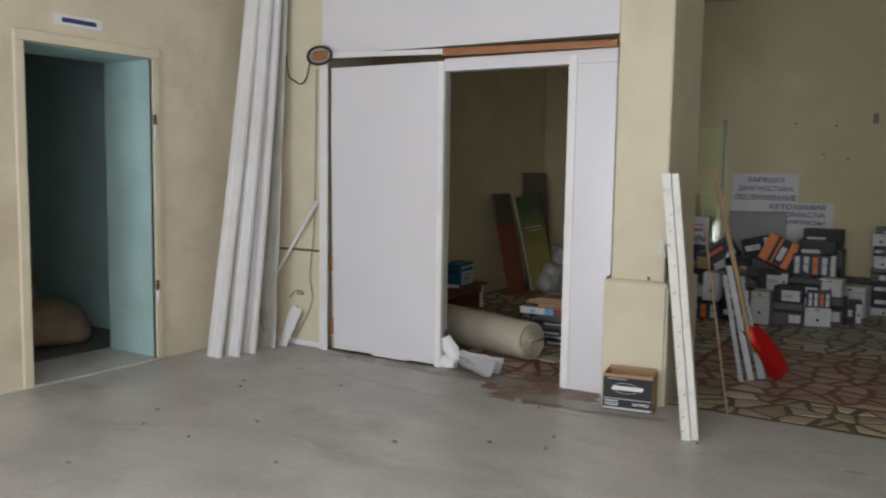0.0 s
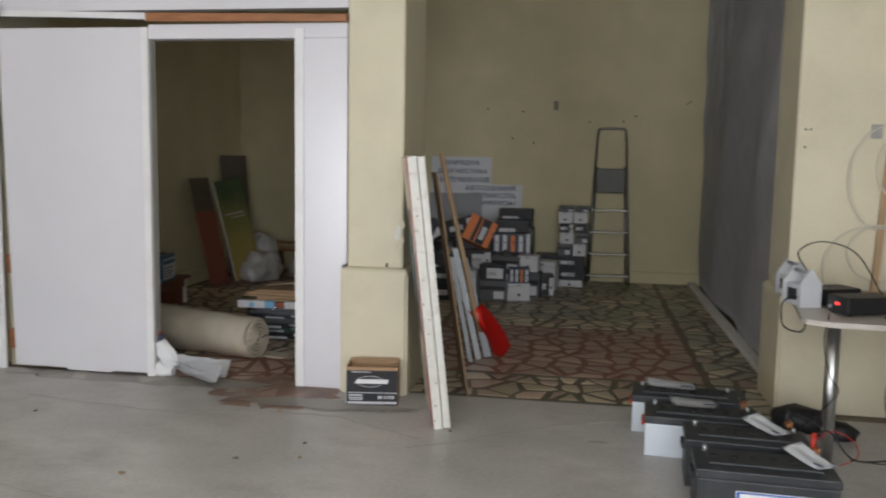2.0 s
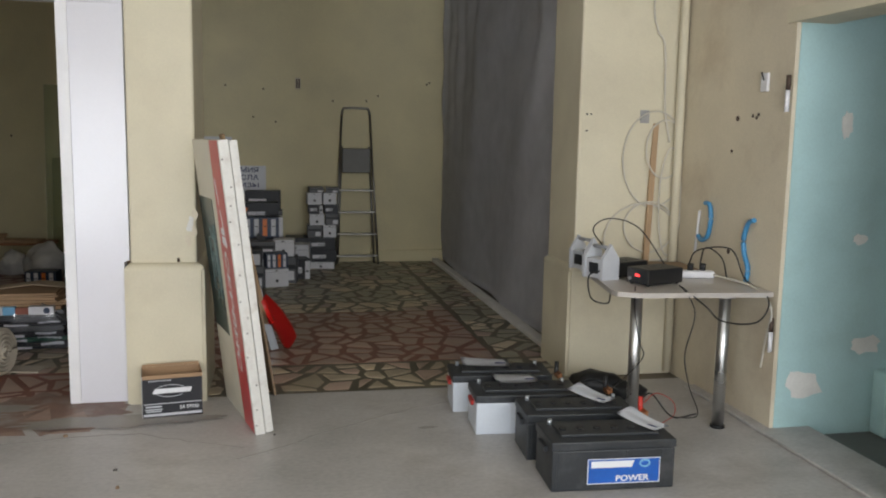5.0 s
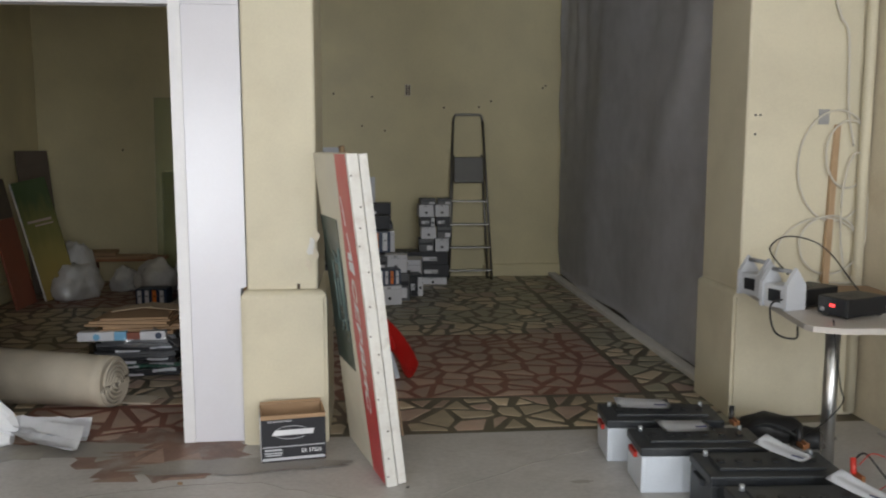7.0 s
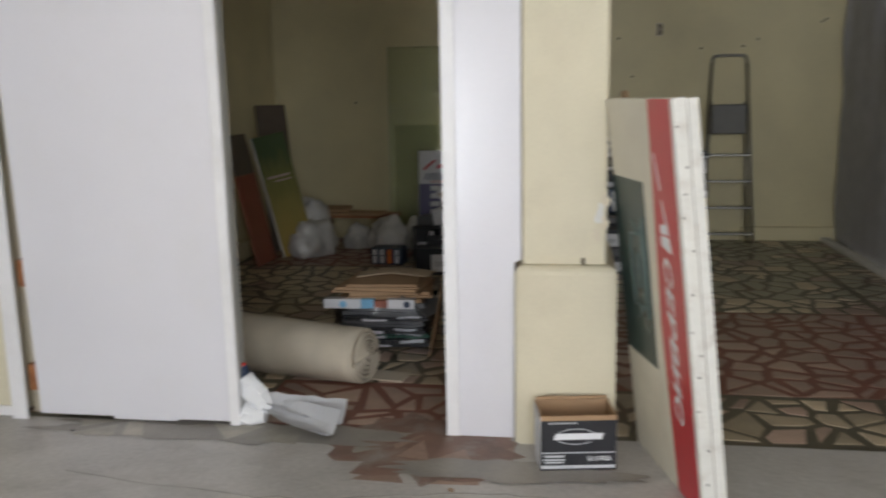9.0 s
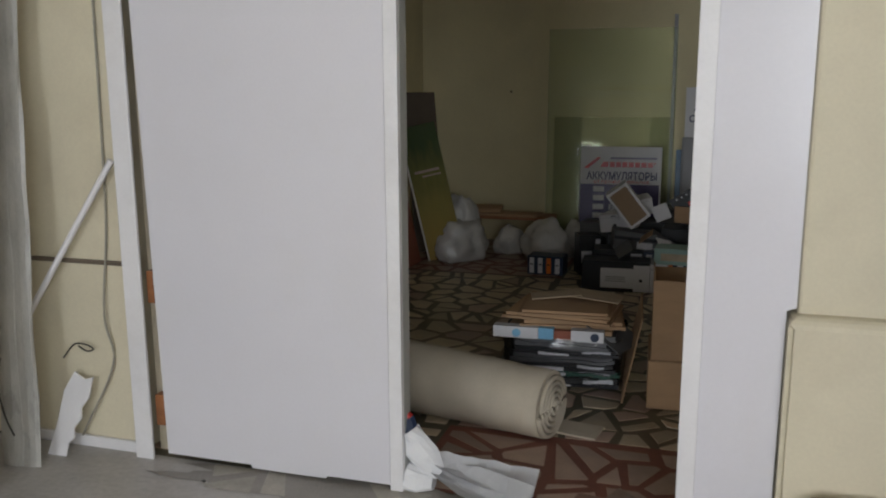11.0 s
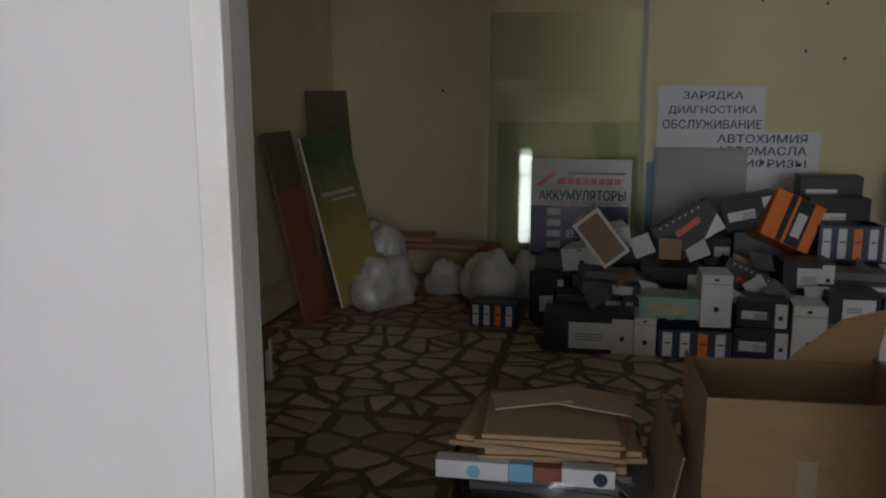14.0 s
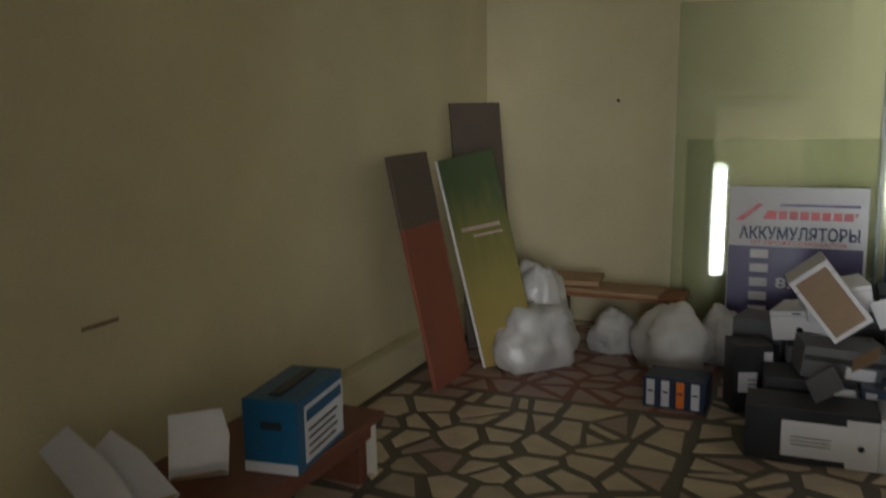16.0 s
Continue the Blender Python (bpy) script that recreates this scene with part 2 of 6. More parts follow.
GLASS = glass_material("greenish_sheet_glass", (0.70, 0.74, 0.65))
FILM = glass_material("clear_stretch_film", (0.93, 0.93, 0.93), 0.12)

LED = bpy.data.materials.new("red_led")
LED.use_nodes = True
LED.node_tree.nodes["Principled BSDF"].inputs["Base Color"].default_value = (0.8, 0.02, 0.02, 1)
LED.node_tree.nodes["Principled BSDF"].inputs["Emission Color"].default_value = (1, 0.05, 0.05, 1)
LED.node_tree.nodes["Principled BSDF"].inputs["Emission Strength"].default_value = 3


# ---- builders ----
I4 = Matrix.Identity(4)


def slab(x0, x1, y0, y1, z0, z1, bevel=0.0, bm=None):
    """A block between two corners."""
    bm = bm or bmesh.new()
    m = Matrix.Translation(((x0 + x1) / 2, (y0 + y1) / 2, (z0 + z1) / 2)) @ Matrix.Diagonal((x1 - x0, y1 - y0, z1 - z0, 1))
    got = bmesh.ops.create_cube(bm, size=1, matrix=m)
    if bevel:
        edges = list({e for v in got["verts"] for e in v.link_edges})
        bmesh.ops.bevel(bm, geom=edges, offset=bevel, segments=2, affect="EDGES", profile=0.5)
    return bm


def tube(points, r, n=8, bm=None, closed=False):
    """A round bar along a line of points."""
    bm = bm or bmesh.new()
    pts = [Vector(p) for p in points]
    rings = []
    up = Vector((0, 0, 1))
    for i, p in enumerate(pts):
        a = pts[i - 1] if i or closed else p
        b = pts[(i + 1) % len(pts)] if i < len(pts) - 1 or closed else p
        d = (b - a).normalized()
        s = d.cross(up)
        if s.length < 0.05:
            s = d.cross(Vector((0, 1, 0)))
        s.normalize()
        u = s.cross(d).normalized()
        rings.append([bm.verts.new(p + r * (math.cos(k * math.tau / n) * s + math.sin(k * math.tau / n) * u)) for k in range(n)])
    pairs = list(zip(rings, rings[1:])) + ([(rings[-1], rings[0])] if closed else [])
    for a, b in pairs:
        for k in range(n):
            bm.faces.new((a[k], a[(k + 1) % n], b[(k + 1) % n], b[k])).smooth = True
    if not closed:
        bm.faces.new(rings[0][::-1])
        bm.faces.new(rings[-1])
    bmesh.ops.recalc_face_normals(bm, faces=bm.faces)
    return bm


def smooth_line(points, steps=8):
    """Points along a soft curve through the given ones."""
    p = [Vector(q) for q in points]
    p = [2 * p[0] - p[1]] + p + [2 * p[-1] - p[-2]]
    out = []
    for i in range(1, len(p) - 2):
        for k in range(steps):
            t = k / steps
            out.append(0.5 * (2 * p[i] + (p[i + 1] - p[i - 1]) * t + (2 * p[i - 1] - 5 * p[i] + 4 * p[i + 1] - p[i + 2]) * t * t + (3 * p[i] - p[i - 1] - 3 * p[i + 1] + p[i + 2]) * t ** 3))
    return out + [p[-2]]


def prism(outline, depth, bm=None):
    """An outline in x and z, thickened along y from 0 to depth."""
    bm = bm or bmesh.new()
    a = [bm.verts.new((x, 0, z)) for x, z in outline]
    b = [bm.verts.new((x, depth, z)) for x, z in outline]
    bm.faces.new(a)
    bm.faces.new(b[::-1])
    for i in range(len(a)):
        j = (i + 1) % len(a)
        bm.faces.new((a[j], a[i], b[i], b[j]))
    bmesh.ops.recalc_face_normals(bm, faces=bm.faces)
    return bm


def blob(sx, sy, sz, seed, rough=0.25, subdiv=3, flat=0.12):
    """A crumpled, sagging bag standing on z = 0."""
    bm = bmesh.new()
    bmesh.ops.create_icosphere(bm, subdivisions=subdiv, radius=1)
    for v in bm.verts:
        p = v.co.copy()
        k = 1 + rough * 0.5 * abs(noise.noise(p * 7.0 + Vector((seed, seed, 0)))) + rough * noise.noise(p * 1.6 + Vector((seed, 0, 0))) + rough * 0.6 * abs(noise.noise(p * 4 + Vector((0, seed, 0))))
        p *= k
        z = max(p.z, -0.75 + flat)
        v.co = (p.x * sx, p.y * sy, (z + 0.75 - flat) * sz)
    for f in bm.faces:
        f.smooth = True
    return bm


def meshed(name, bm, material):
    me = bpy.data.meshes.new(name)
    bm.to_mesh(me)
    bm.free()
    me.materials.append(material)
    return new(name, me)


def part(name, bm, material, parent, label=""):
    ob = meshed(name, bm, material)
    ob.parent = parent
    return tagged(ob, label)


def thing(name, m, label, category, group=""):
    ob = new(name)
    ob.empty_display_size = 0.05
    ob.matrix_world = m
    return tagged(ob, label, category, group)


def single(name, bm, material, label, category, m=I4, group=""):
    ob = meshed(name, bm, material)
    ob.matrix_world = m
    return tagged(ob, label, category, group)


def structure(name, bm, material, label="", category=""):
    return tagged(meshed(name, bm, material), label, category, kind="structure")


def lettering(name, body, height, m, material, parent, label="", width=0.0, bold=0.0):
    """Words as thin raised letters. m: the middle of the words, x along them, z out of the surface."""
    cu = bpy.data.curves.new("words", "FONT")
    cu.body, cu.size, cu.align_x, cu.align_y = body, 1.0, "CENTER", "CENTER"
    cu.extrude, cu.offset, cu.resolution_u = 0.0, bold, 3
    tmp = bpy.data.objects.new("words", cu)
    me = bpy.data.meshes.new_from_object(tmp)
    bpy.data.objects.remove(tmp)
    xs = [v.co.x for v in me.vertices] or [0, 1]
    ys = [v.co.y for v in me.vertices] or [0, 1]
    ky = height / max(0.01, max(ys) - min(ys))
    kx = width / max(0.01, max(xs) - min(xs)) if width else ky
    cx, cy = (max(xs) + min(xs)) / 2, (max(ys) + min(ys)) / 2
    for v in me.vertices:
        v.co = m @ Vector(((v.co.x - cx) * kx, (v.co.y - cy) * ky, 0.0012))
    me.materials.append(material)
    ob = new(name, me)
    ob.parent = parent
    return tagged(ob, label)


FACE_Y = Matrix(((1, 0, 0, 0), (0, 0, -1, 0), (0, 1, 0, 0), (0, 0, 0, 1)))  # words that face -y, upright


# ---- structure ----
TOP = 3.3
WL, WR = -4.17, 1.93      # side walls of the hall
BL, BR, BY = -3.93, 1.75, 4.94   # back room
OPL, OPR = -2.385, -1.478   # doorway in the white partition

bm = slab(WL - 0.6, WR + 0.001, FRONT - 0.3, 0.02, -0.2, 0.0)
structure("floor_hall", bm, CONCRETE, "worn grey concrete floor with stains and cracks", "floor")
bm = slab(BL - 0.3, BR + 0.4, 0.024, BY + 0.3, -0.2, -0.004)
back_floor = structure("floor_back_room", bm, MATRIX, "crazy paving of beige stone pieces in dark mortar", "floor")
structure("ceiling", slab(WL - 3.2, WR + 3.0, FRONT - 0.3, BY + 0.4, TOP, TOP + 0.2), CEIL, "plain whitewashed ceiling", "ceiling")
structure("wall_back", slab(BL - 0.25, BR + 0.4, BY, BY + 0.25, -0.1, TOP), BACK_PAINT, "dull cream painted back wall with nail holes", "wall")
structure("wall_back_room_west", slab(BL - 0.25, BL, 0.62, BY - 0.002, -0.1, TOP), BACK_PAINT, "dull cream painted side wall", "wall")
structure("wall_back_room_east", slab(BR, BR + 0.25, 0.62, BY - 0.002, -0.1, TOP), BACK_PAINT, "painted wall behind the curtain", "wall")
# plaster kerb along the foot of the left wall and the back wall
bm = slab(BL + 0.002, BL + 0.09, 0.65, BY - 0.002, -0.004, 0.16, 0.015)
structure("baseboard_west", bm, BACK_PAINT, "thick plaster baseboard", "baseboard")
bm = slab(0.62, BR - 0.25, BY - 0.05, BY - 0.002, -0.004, 0.13, 0.012)
structure("baseboard_back", bm, BACK_PAINT, "patch of lighter plaster at the foot of the wall", "baseboard")

# hall side walls with doorways
DLA, DLB, DLT = -1.88, -0.95, 2.1
for k, (y0, y1, z0, z1) in enumerate([(FRONT, DLA, 0, TOP), (DLB, 0.66, 0, TOP), (DLA, DLB, DLT, TOP)]):
    structure("wall_hall_west", slab(WL - 0.5, WL, y0, y1, z0, z1), CREAM_OLD, "stained cream wall with a doorway", "wall")
DRA, DRB, DRT = -1.78, -0.92, 1.96
for y0, y1, z0, z1 in [(FRONT, DRA, 0, TOP), (DRB, 0.66, 0, TOP), (DRA, DRB, DRT, TOP)]:
    structure("wall_hall_east", slab(WR, WR + 0.2, y0, y1, z0, z1), CREAM_OLD, "stained peeling cream wall with a doorway", "wall")
structure("trim_west_reveal", slab(WL - 0.5, WL - 0.02, DLB - 0.005, DLB - 0.001, 0.0, DLT - 0.001), TEAL, "teal painted door reveal", "trim")
structure("trim_west_reveal_top", slab(WL - 0.5, WL - 0.02, DLA + 0.002, DLB - 0.006, DLT - 0.005, DLT - 0.001), TEAL, "teal painted door reveal", "trim")

# front wall, with the entrance and the shop window behind the walker
for x0, x1, z0, z1 in [(WL - 0.5, -3.4, 0, TOP), (-1.9, -0.7, 0, TOP), (1.85, WR + 0.3, 0, TOP), (-3.4, -1.9, 2.07, TOP), (-0.7, 1.85, 0, 0.45), (-0.7, 1.85, 3.1, TOP)]:
    structure("wall_front", slab(x0, x1, FRONT - 0.25, FRONT, z0, z1), CREAM, "cream front wall with entrance and shop window", "wall")
structure("ground", slab(-70, 70, -90, 60, -0.6, -0.3), ASPHALT, "grey asphalt outside", "ground")


def window(name, x0, x1, z0, z1, panes, bars):
    w = structure(name, slab(x0, x1, FRONT - 0.02, FRONT + 0.03, z0, z0 + 0.06, 0.004), WHITE_PVC, "white framed shop window", "window")
    part("window_frame", slab(x0, x1, FRONT - 0.02, FRONT + 0.03, z1 - 0.06, z1, 0.004), WHITE_PVC, w)
    for x in (x0, *bars, x1 - 0.06):
        part("window_frame", slab(x, x + 0.06, FRONT - 0.02, FRONT + 0.03, z0 + 0.062, z1 - 0.062, 0.004), WHITE_PVC, w)
    part("window_frame", slab(x0 + 0.062, x1 - 0.062, FRONT - 0.015, FRONT + 0.025, z0 + (z1 - z0) * 0.76, z0 + (z1 - z0) * 0.76 + 0.06, 0.004), WHITE_PVC, w)
    return w


window("window_1", -0.7, 1.85, 0.45, 3.1, 2, [0.55])
window("door_3", -3.4, -1.9, 0.0, 2.07, 2, [-2.75, -2.25])

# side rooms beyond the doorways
structure("floor_west_room", slab(WL - 3.2, WL - 0.602, -3.4, 0.6, -0.2, -0.03), CONCRETE_DARK, "dark concrete floor of the west side room", "floor")
for x0, x1, y0, y1 in [(WL - 3.2, WL - 3.0, -3.4, 0.6), (WL - 2.998, WL - 0.502, -0.35, -0.15), (WL - 2.998, WL - 0.502, -3.4, -3.2)]:
    structure("wall_west_room", slab(x0, x1, y0, y1, -0.1, TOP), TEAL, "teal painted wall of a dark side room", "wall")
structure("floor_east_room", slab(WR + 0.002, WR + 3.0, -4.6, -0.5, -0.2, -0.03), CONCRETE_DARK, "dark concrete floor of the east side room", "floor")
east = structure("wall_east_room", slab(WR + 0.202, WR + 3.0, DRB, DRB + 0.2, -0.1, TOP - 0.002), TEAL, "teal painted wall with peeling plaster", "wall")
structure("wall_east_room_end", slab(WR + 2.8, WR + 3.0, -4.6, DRB - 0.002, -0.1, TOP), TEAL, "teal painted wall", "wall")
structure("wall_east_room_south", slab(WR + 0.202, WR + 2.798, -4.8, -4.6, -0.1, TOP), TEAL, "teal painted wall", "wall")
structure("trim_east_reveal", slab(WR + 0.02, WR + 0.201, DRB - 0.005, DRB - 0.001, 0.019, DRT - 0.001), TEAL, "teal painted door reveal", "trim")
structure("trim_masonry_ledge", slab(WR + 0.55, WR + 1.9, DRB - 0.12, DRB - 0.002, -0.03, 0.3, 0.02), TEAL, "low painted masonry ledge", "ledge")


def ragged_patch(name, cx, cz, rx, rz, y, seed, material):
    """A flake-shaped bare patch, a few millimetres proud of a wall that faces -y."""
    rnd = random.Random(seed)
    out = []
    for k in range(16):
        a = k * math.tau / 16
        r = rnd.uniform(0.65, 1.15)
        out.append((cx + rx * r * math.cos(a), cz + rz * r * math.sin(a)))
    bm = prism(out, 0.004)
    bmesh.ops.translate(bm, verts=bm.verts, vec=(0, y - 0.004, 0))
    return part(name, bm, material, east, "bare patch where the paint has peeled")


ragged_patch("peeled_patch", WR + 0.17, 0.23, 0.1, 0.09, DRB - 0.006, 4, PLASTER)
ragged_patch("peeled_patch", WR + 0.42, 0.95, 0.04, 0.03, DRB, 6, PLASTER)
ragged_patch("peeled_patch", WR + 0.62, 1.72, 0.1, 0.08, DRB, 8, PLASTER)

ragged_patch("peeled_patch", WR + 0.3, 1.5, 0.03, 0.08, DRB, 12, PLASTER)
ragged_patch("peeled_patch", WR + 0.5, 0.42, 0.09, 0.05, DRB, 14, PLASTER)

# door casings
for wall_x, side, ya, yb, zt, nm in [(WL, 1, DLA, DLB, DLT, "door_1"), (WR, -1, DRA, DRB, DRT, "door_2")]:
    a, b = sorted((wall_x - side * 0.03, wall_x + side * 0.018))
    root = structure(nm, slab(a, b, ya - 0.06, yb + 0.06, zt, zt + 0.065, 0.004), CREAM, "doorway with a cream painted wooden casing, no leaf", "doorway")
    part("casing", slab(a, b, ya - 0.06, ya, 0.0, zt - 0.001, 0.004), CREAM, root)
    if nm == "door_1":
        part("casing", slab(a, b, yb, yb + 0.05, 0.0, zt - 0.001, 0.004), CREAM, root)
    for z in (0.45, 1.6):
        part("hinge", tube([(wall_x + side * 0.024, yb + 0.004, z - 0.05), (wall_x + side * 0.024, yb + 0.004, z + 0.05)], 0.011), WHITE_PVC, root)
        part("hinge", tube([(wall_x + side * 0.024, yb + 0.004, z + 0.052), (wall_x + side * 0.024, yb + 0.004, z + 0.12)], 0.011), RUST, root)
structure("door_sill_west", slab(WL - 0.5, WL + 0.05, DLA, DLB, 0.001, 0.02, 0.006), CONCRETE, "worn concrete door sill", "sill")
structure("door_sill_east", slab(WR - 0.06, WR + 0.22, -2.9, DRB + 0.75, 0.001, 0.018, 0.006), CONCRETE, "low concrete kerb at the foot of the wall", "kerb")

# pillars
def pillar(name, x0, x1, y0, y1, px0, px1, py0, ph, label):
    p = structure(name, slab(x0, x1, y0, y1, 0, TOP, 0.012), CREAM, label, "pillar")
    bm = slab(px0, px1, py0, y1 - 0.02, 0, ph, 0.0)
    top = [e for e in bm.edges if all(abs(v.co.z - ph) < 1e-4 for v in e.verts)]
    bmesh.ops.bevel(bm, geom=top, offset=0.035, segments=4, affect="EDGES", profile=0.5)
    up = [e for e in bm.edges if abs(e.verts[0].co.z - e.verts[1].co.z) > 0.3]
    bmesh.ops.bevel(bm, geom=up, offset=0.015, segments=2, affect="EDGES")
    part("plinth", bm, CREAM, p)
    return p


pa = pillar("pillar_middle", -1.17, -0.84, 0.0, 0.62, -1.195, -0.8, -0.055, 0.735, "cream painted pillar with a thicker rounded plinth")
pb = pillar("pillar_east", 1.29, WR + 0.01, 0.158, 0.64, 1.255, WR - 0.002, 0.13, 0.67, "cream painted pillar with a low plinth, holes and cables")
pw = structure("pillar_west", slab(WL + 0.001, -3.46, 0.03, 0.64, 0, TOP, 0.01), CREAM, "cream painted pillar beside the white partition", "pillar")
part("ledge", slab(WL + 0.1, -3.47, 0.018, 0.032, 0.735, 0.752, 0.004), BOARD_BROWN, pw, "dark brown strip across the pillar")
part("skirting", slab(WL + 0.1, -3.47, 0.012, 0.028, 0.0, 0.045, 0.004), WHITE_PVC, pw)
for x, z in ((1.335, 1.555), (1.36, 1.555), (1.336, 1.46)):
    part("hole", tube([(x, 0.153, z), (x, 0.157, z)], 0.006), BLACK_RUBBER, pb, "drilled hole")
part("nail", tube([(-0.93, -0.02, 0.74), (-0.93, -0.02, 0.762)], 0.006), RUST, pa, "rusty nail head")
for k, (dx, dz) in enumerate([(0, 0), (-0.012, 0.05), (0.006, 0.09), (-0.02, 0.02), (-0.028, -0.05)]):
    rnd = random.Random(k)
    out = [(-0.853 + dx + 0.017 * rnd.uniform(0.6, 1.2) * math.cos(a), 0.9 + dz + 0.03 * rnd.uniform(0.6, 1.2) * math.sin(a)) for a in [j * math.tau / 9 for j in range(9)]]
    bm = prism(out, 0.005)
    bmesh.ops.translate(bm, verts=bm.verts, vec=(0, -0.004 - 0.0007 * k, 0))
    part("chip", bm, PLASTER if k % 2 else CREAM_OLD, pa, "chipped plaster at the corner")

# white partition
part_top = structure("wall_partition_upper", slab(-3.46, -1.172, 0.01, 0.09, 2.2, TOP - 0.002), WHITE_PANEL, "white laminate partition above the doorway", "partition")
structure("wall_partition_rail", slab(OPL, -1.174, 0.0, 0.09, 2.032, 2.115, 0.002), WHITE_PANEL, "white laminate partition rail", "partition")
bm = prism([(OPR, 0.004), (-1.202, 0.004), (-1.199, 0.74), (-1.173, 0.75), (-1.173, 2.03), (OPR, 2.03)], 0.089)
bmesh.ops.translate(bm, verts=bm.verts, vec=(0, -0.004, 0))
jamb = structure("wall_partition_east", bm, WHITE_PANEL, "white laminate panel beside the doorway", "partition")
part("jamb_trim", slab(OPR - 0.004, OPR + 0.05, -0.012, -0.005, 0.004, 2.085, 0.002), WHITE_PVC, jamb)
leaf = thing("door_4", pose(0, 0, 0), "white laminate sliding door leaf, standing half open", "door")
leaf["kind"] = "structure"
bm = prism([(-3.33, 0.025), (-2.98, 0.025), (-2.975, 0.012), (-2.68, 0.012), (-2.675, 0.022), (OPL - 0.05, 0.022), (OPL - 0.05, 2.1), (-3.36, 2.1), (-3.362, 1.65)], 0.075)
part("leaf", bm, WHITE_PANEL, leaf)
part("edge_strip", slab(OPL - 0.048, OPL - 0.001, -0.006, 0.02, 0.004, 2.1, 0.003), WHITE_PVC, leaf)
part("edge_face", slab(OPL - 0.02, OPL - 0.001, 0.0205, 0.082, 0.004, 2.1, 0.001), GREY_EDGE, leaf)
strip = single("white_trim_board", slab(-3.46, -3.385, -0.02, -0.006, 0.0, 2.18, 0.003), WHITE_PVC, "white plastic trim board standing against the pillar", "trim board")
for z in (0.12, 0.6):
    structure("trim_batten", slab(-3.395, -3.33, 0.03, 0.075, z, z + 0.12), WOOD, "brown wooden batten behind the white leaf", "trim")
structure("trim_batten_upright", slab(-3.42, -3.3, 0.078, 0.1, 0, 2.1), CREAM_OLD, "board behind the gap", "trim")

beam = thing("wooden_rail", pose(0, 0, 0), "brown and white wooden rail above the doorway", "rail")
bm = prism([(-2.385, 2.13), (-1.172, 2.118), (-1.172, 2.158), (-2.385, 2.178)], 0.03)
bmesh.ops.translate(bm, verts=bm.verts, vec=(0, -0.032, 0))
part("brown_batten", bm, WOOD, beam)
bm = prism([(-3.36, 2.165), (-2.387, 2.14), (-2.387, 2.178), (-3.36, 2.205)], 0.026)
bmesh.ops.translate(bm, verts=bm.verts, vec=(0, -0.03, 0))
part("white_batten", bm, WHITE_PVC, beam)
part("wire", tube([(-3.36, -0.036, 2.163), (-2.8, -0.036, 2.15), (-2.4, -0.036, 2.136)], 0.004, 6), BLACK_CABLE, beam)

coil = thing("cable_coil", pose(-3.44, -0.03, 2.19), "brown cable coil wound on the end of a wooden rail", "cable")
for k in range(5):
    r = 0.042 + 0.006 * k
    part("winding", tube([(1.75 * r * math.cos(a), -0.004 * k, r * math.sin(a)) for a in [j * math.tau / 24 for j in range(24)]], 0.007, 6, closed=True), BLACK_CABLE if k > 2 else GREY_PLASTIC, coil)
part("wooden_end", slab(-0.07, 0.08, -0.01, 0.02, -0.035, 0.035, 0.006), WOOD, coil)


# ---- hall: things ----
# tall white profiles leaning in the corner
def leaning_profile(x, y, xt, yt, ht, w, bow, label):
    bm = bmesh.new()
    n = 10
    rings = []
    for k in range(n + 1):
        s = k / n
        cx = x + (xt - x) * s + bow * math.sin(math.pi * s)
        cy = y + (yt - y) * s
        ring = [(-w / 2, -0.012), (-w / 6, -0.012), (-w / 8, -0.004), (w / 8, -0.004), (w / 6, -0.012), (w / 2, -0.012), (w / 2, 0.014), (-w / 2, 0.014)]
        rings.append([bm.verts.new((cx + a, cy + b, ht * s)) for a, b in ring])
    for a, b in zip(rings, rings[1:]):
        for k in range(8):
            bm.faces.new((a[k], a[(k + 1) % 8], b[(k + 1) % 8], b[k]))
    bm.faces.new(rings[0][::-1])
    bm.faces.new(rings[-1])
    bmesh.ops.recalc_face_normals(bm, faces=bm.faces)
    return single("window_profile", bm, WHITE_PVC, label, "profile", group="white profiles in the corner")


leaning_profile(-3.90, -0.66, -4.02, -0.06, 3.15, 0.125, 0.02, "tall white plastic profile leaning in the corner")
leaning_profile(-3.82, -0.56, -3.93, -0.03, 3.2, 0.125, 0.025, "tall white plastic profile leaning in the corner")
leaning_profile(-3.80, -0.42, -3.86, -0.02, 3.1, 0.12, 0.02, "tall white plastic profile leaning in the corner")
single("plastic_strip", tube([(-4.1, -0.08, 0.2), (-3.98, -0.03, 0.41), (-3.47, -0.02, 1.13)], 0.012, 6), WHITE_PVC, "thin white plastic strip leaning on the pillar", "strip")
bm = prism([(-0.07, 0.0), (0.015, 0.0), (0.02, 0.05), (0.045, 0.075), (0.04, 0.11), (0.07, 0.15), (0.065, 0.19), (0.095, 0.23), (0.105, 0.31), (0.07, 0.30), (0.02, 0.325), (-0.02, 0.25), (-0.04, 0.12)], 0.006)
single("plastic_offcut", bm, WHITE_PVC, "torn white plastic offcut leaning at the foot of the pillar", "offcut", pose(-3.74, -0.09, 0.0, -14, 0, 0))
bundle = thing("wrapped_bundle", pose(0, 0, 0), "tall bundle of profiles wrapped in dusty plastic film", "bundle")
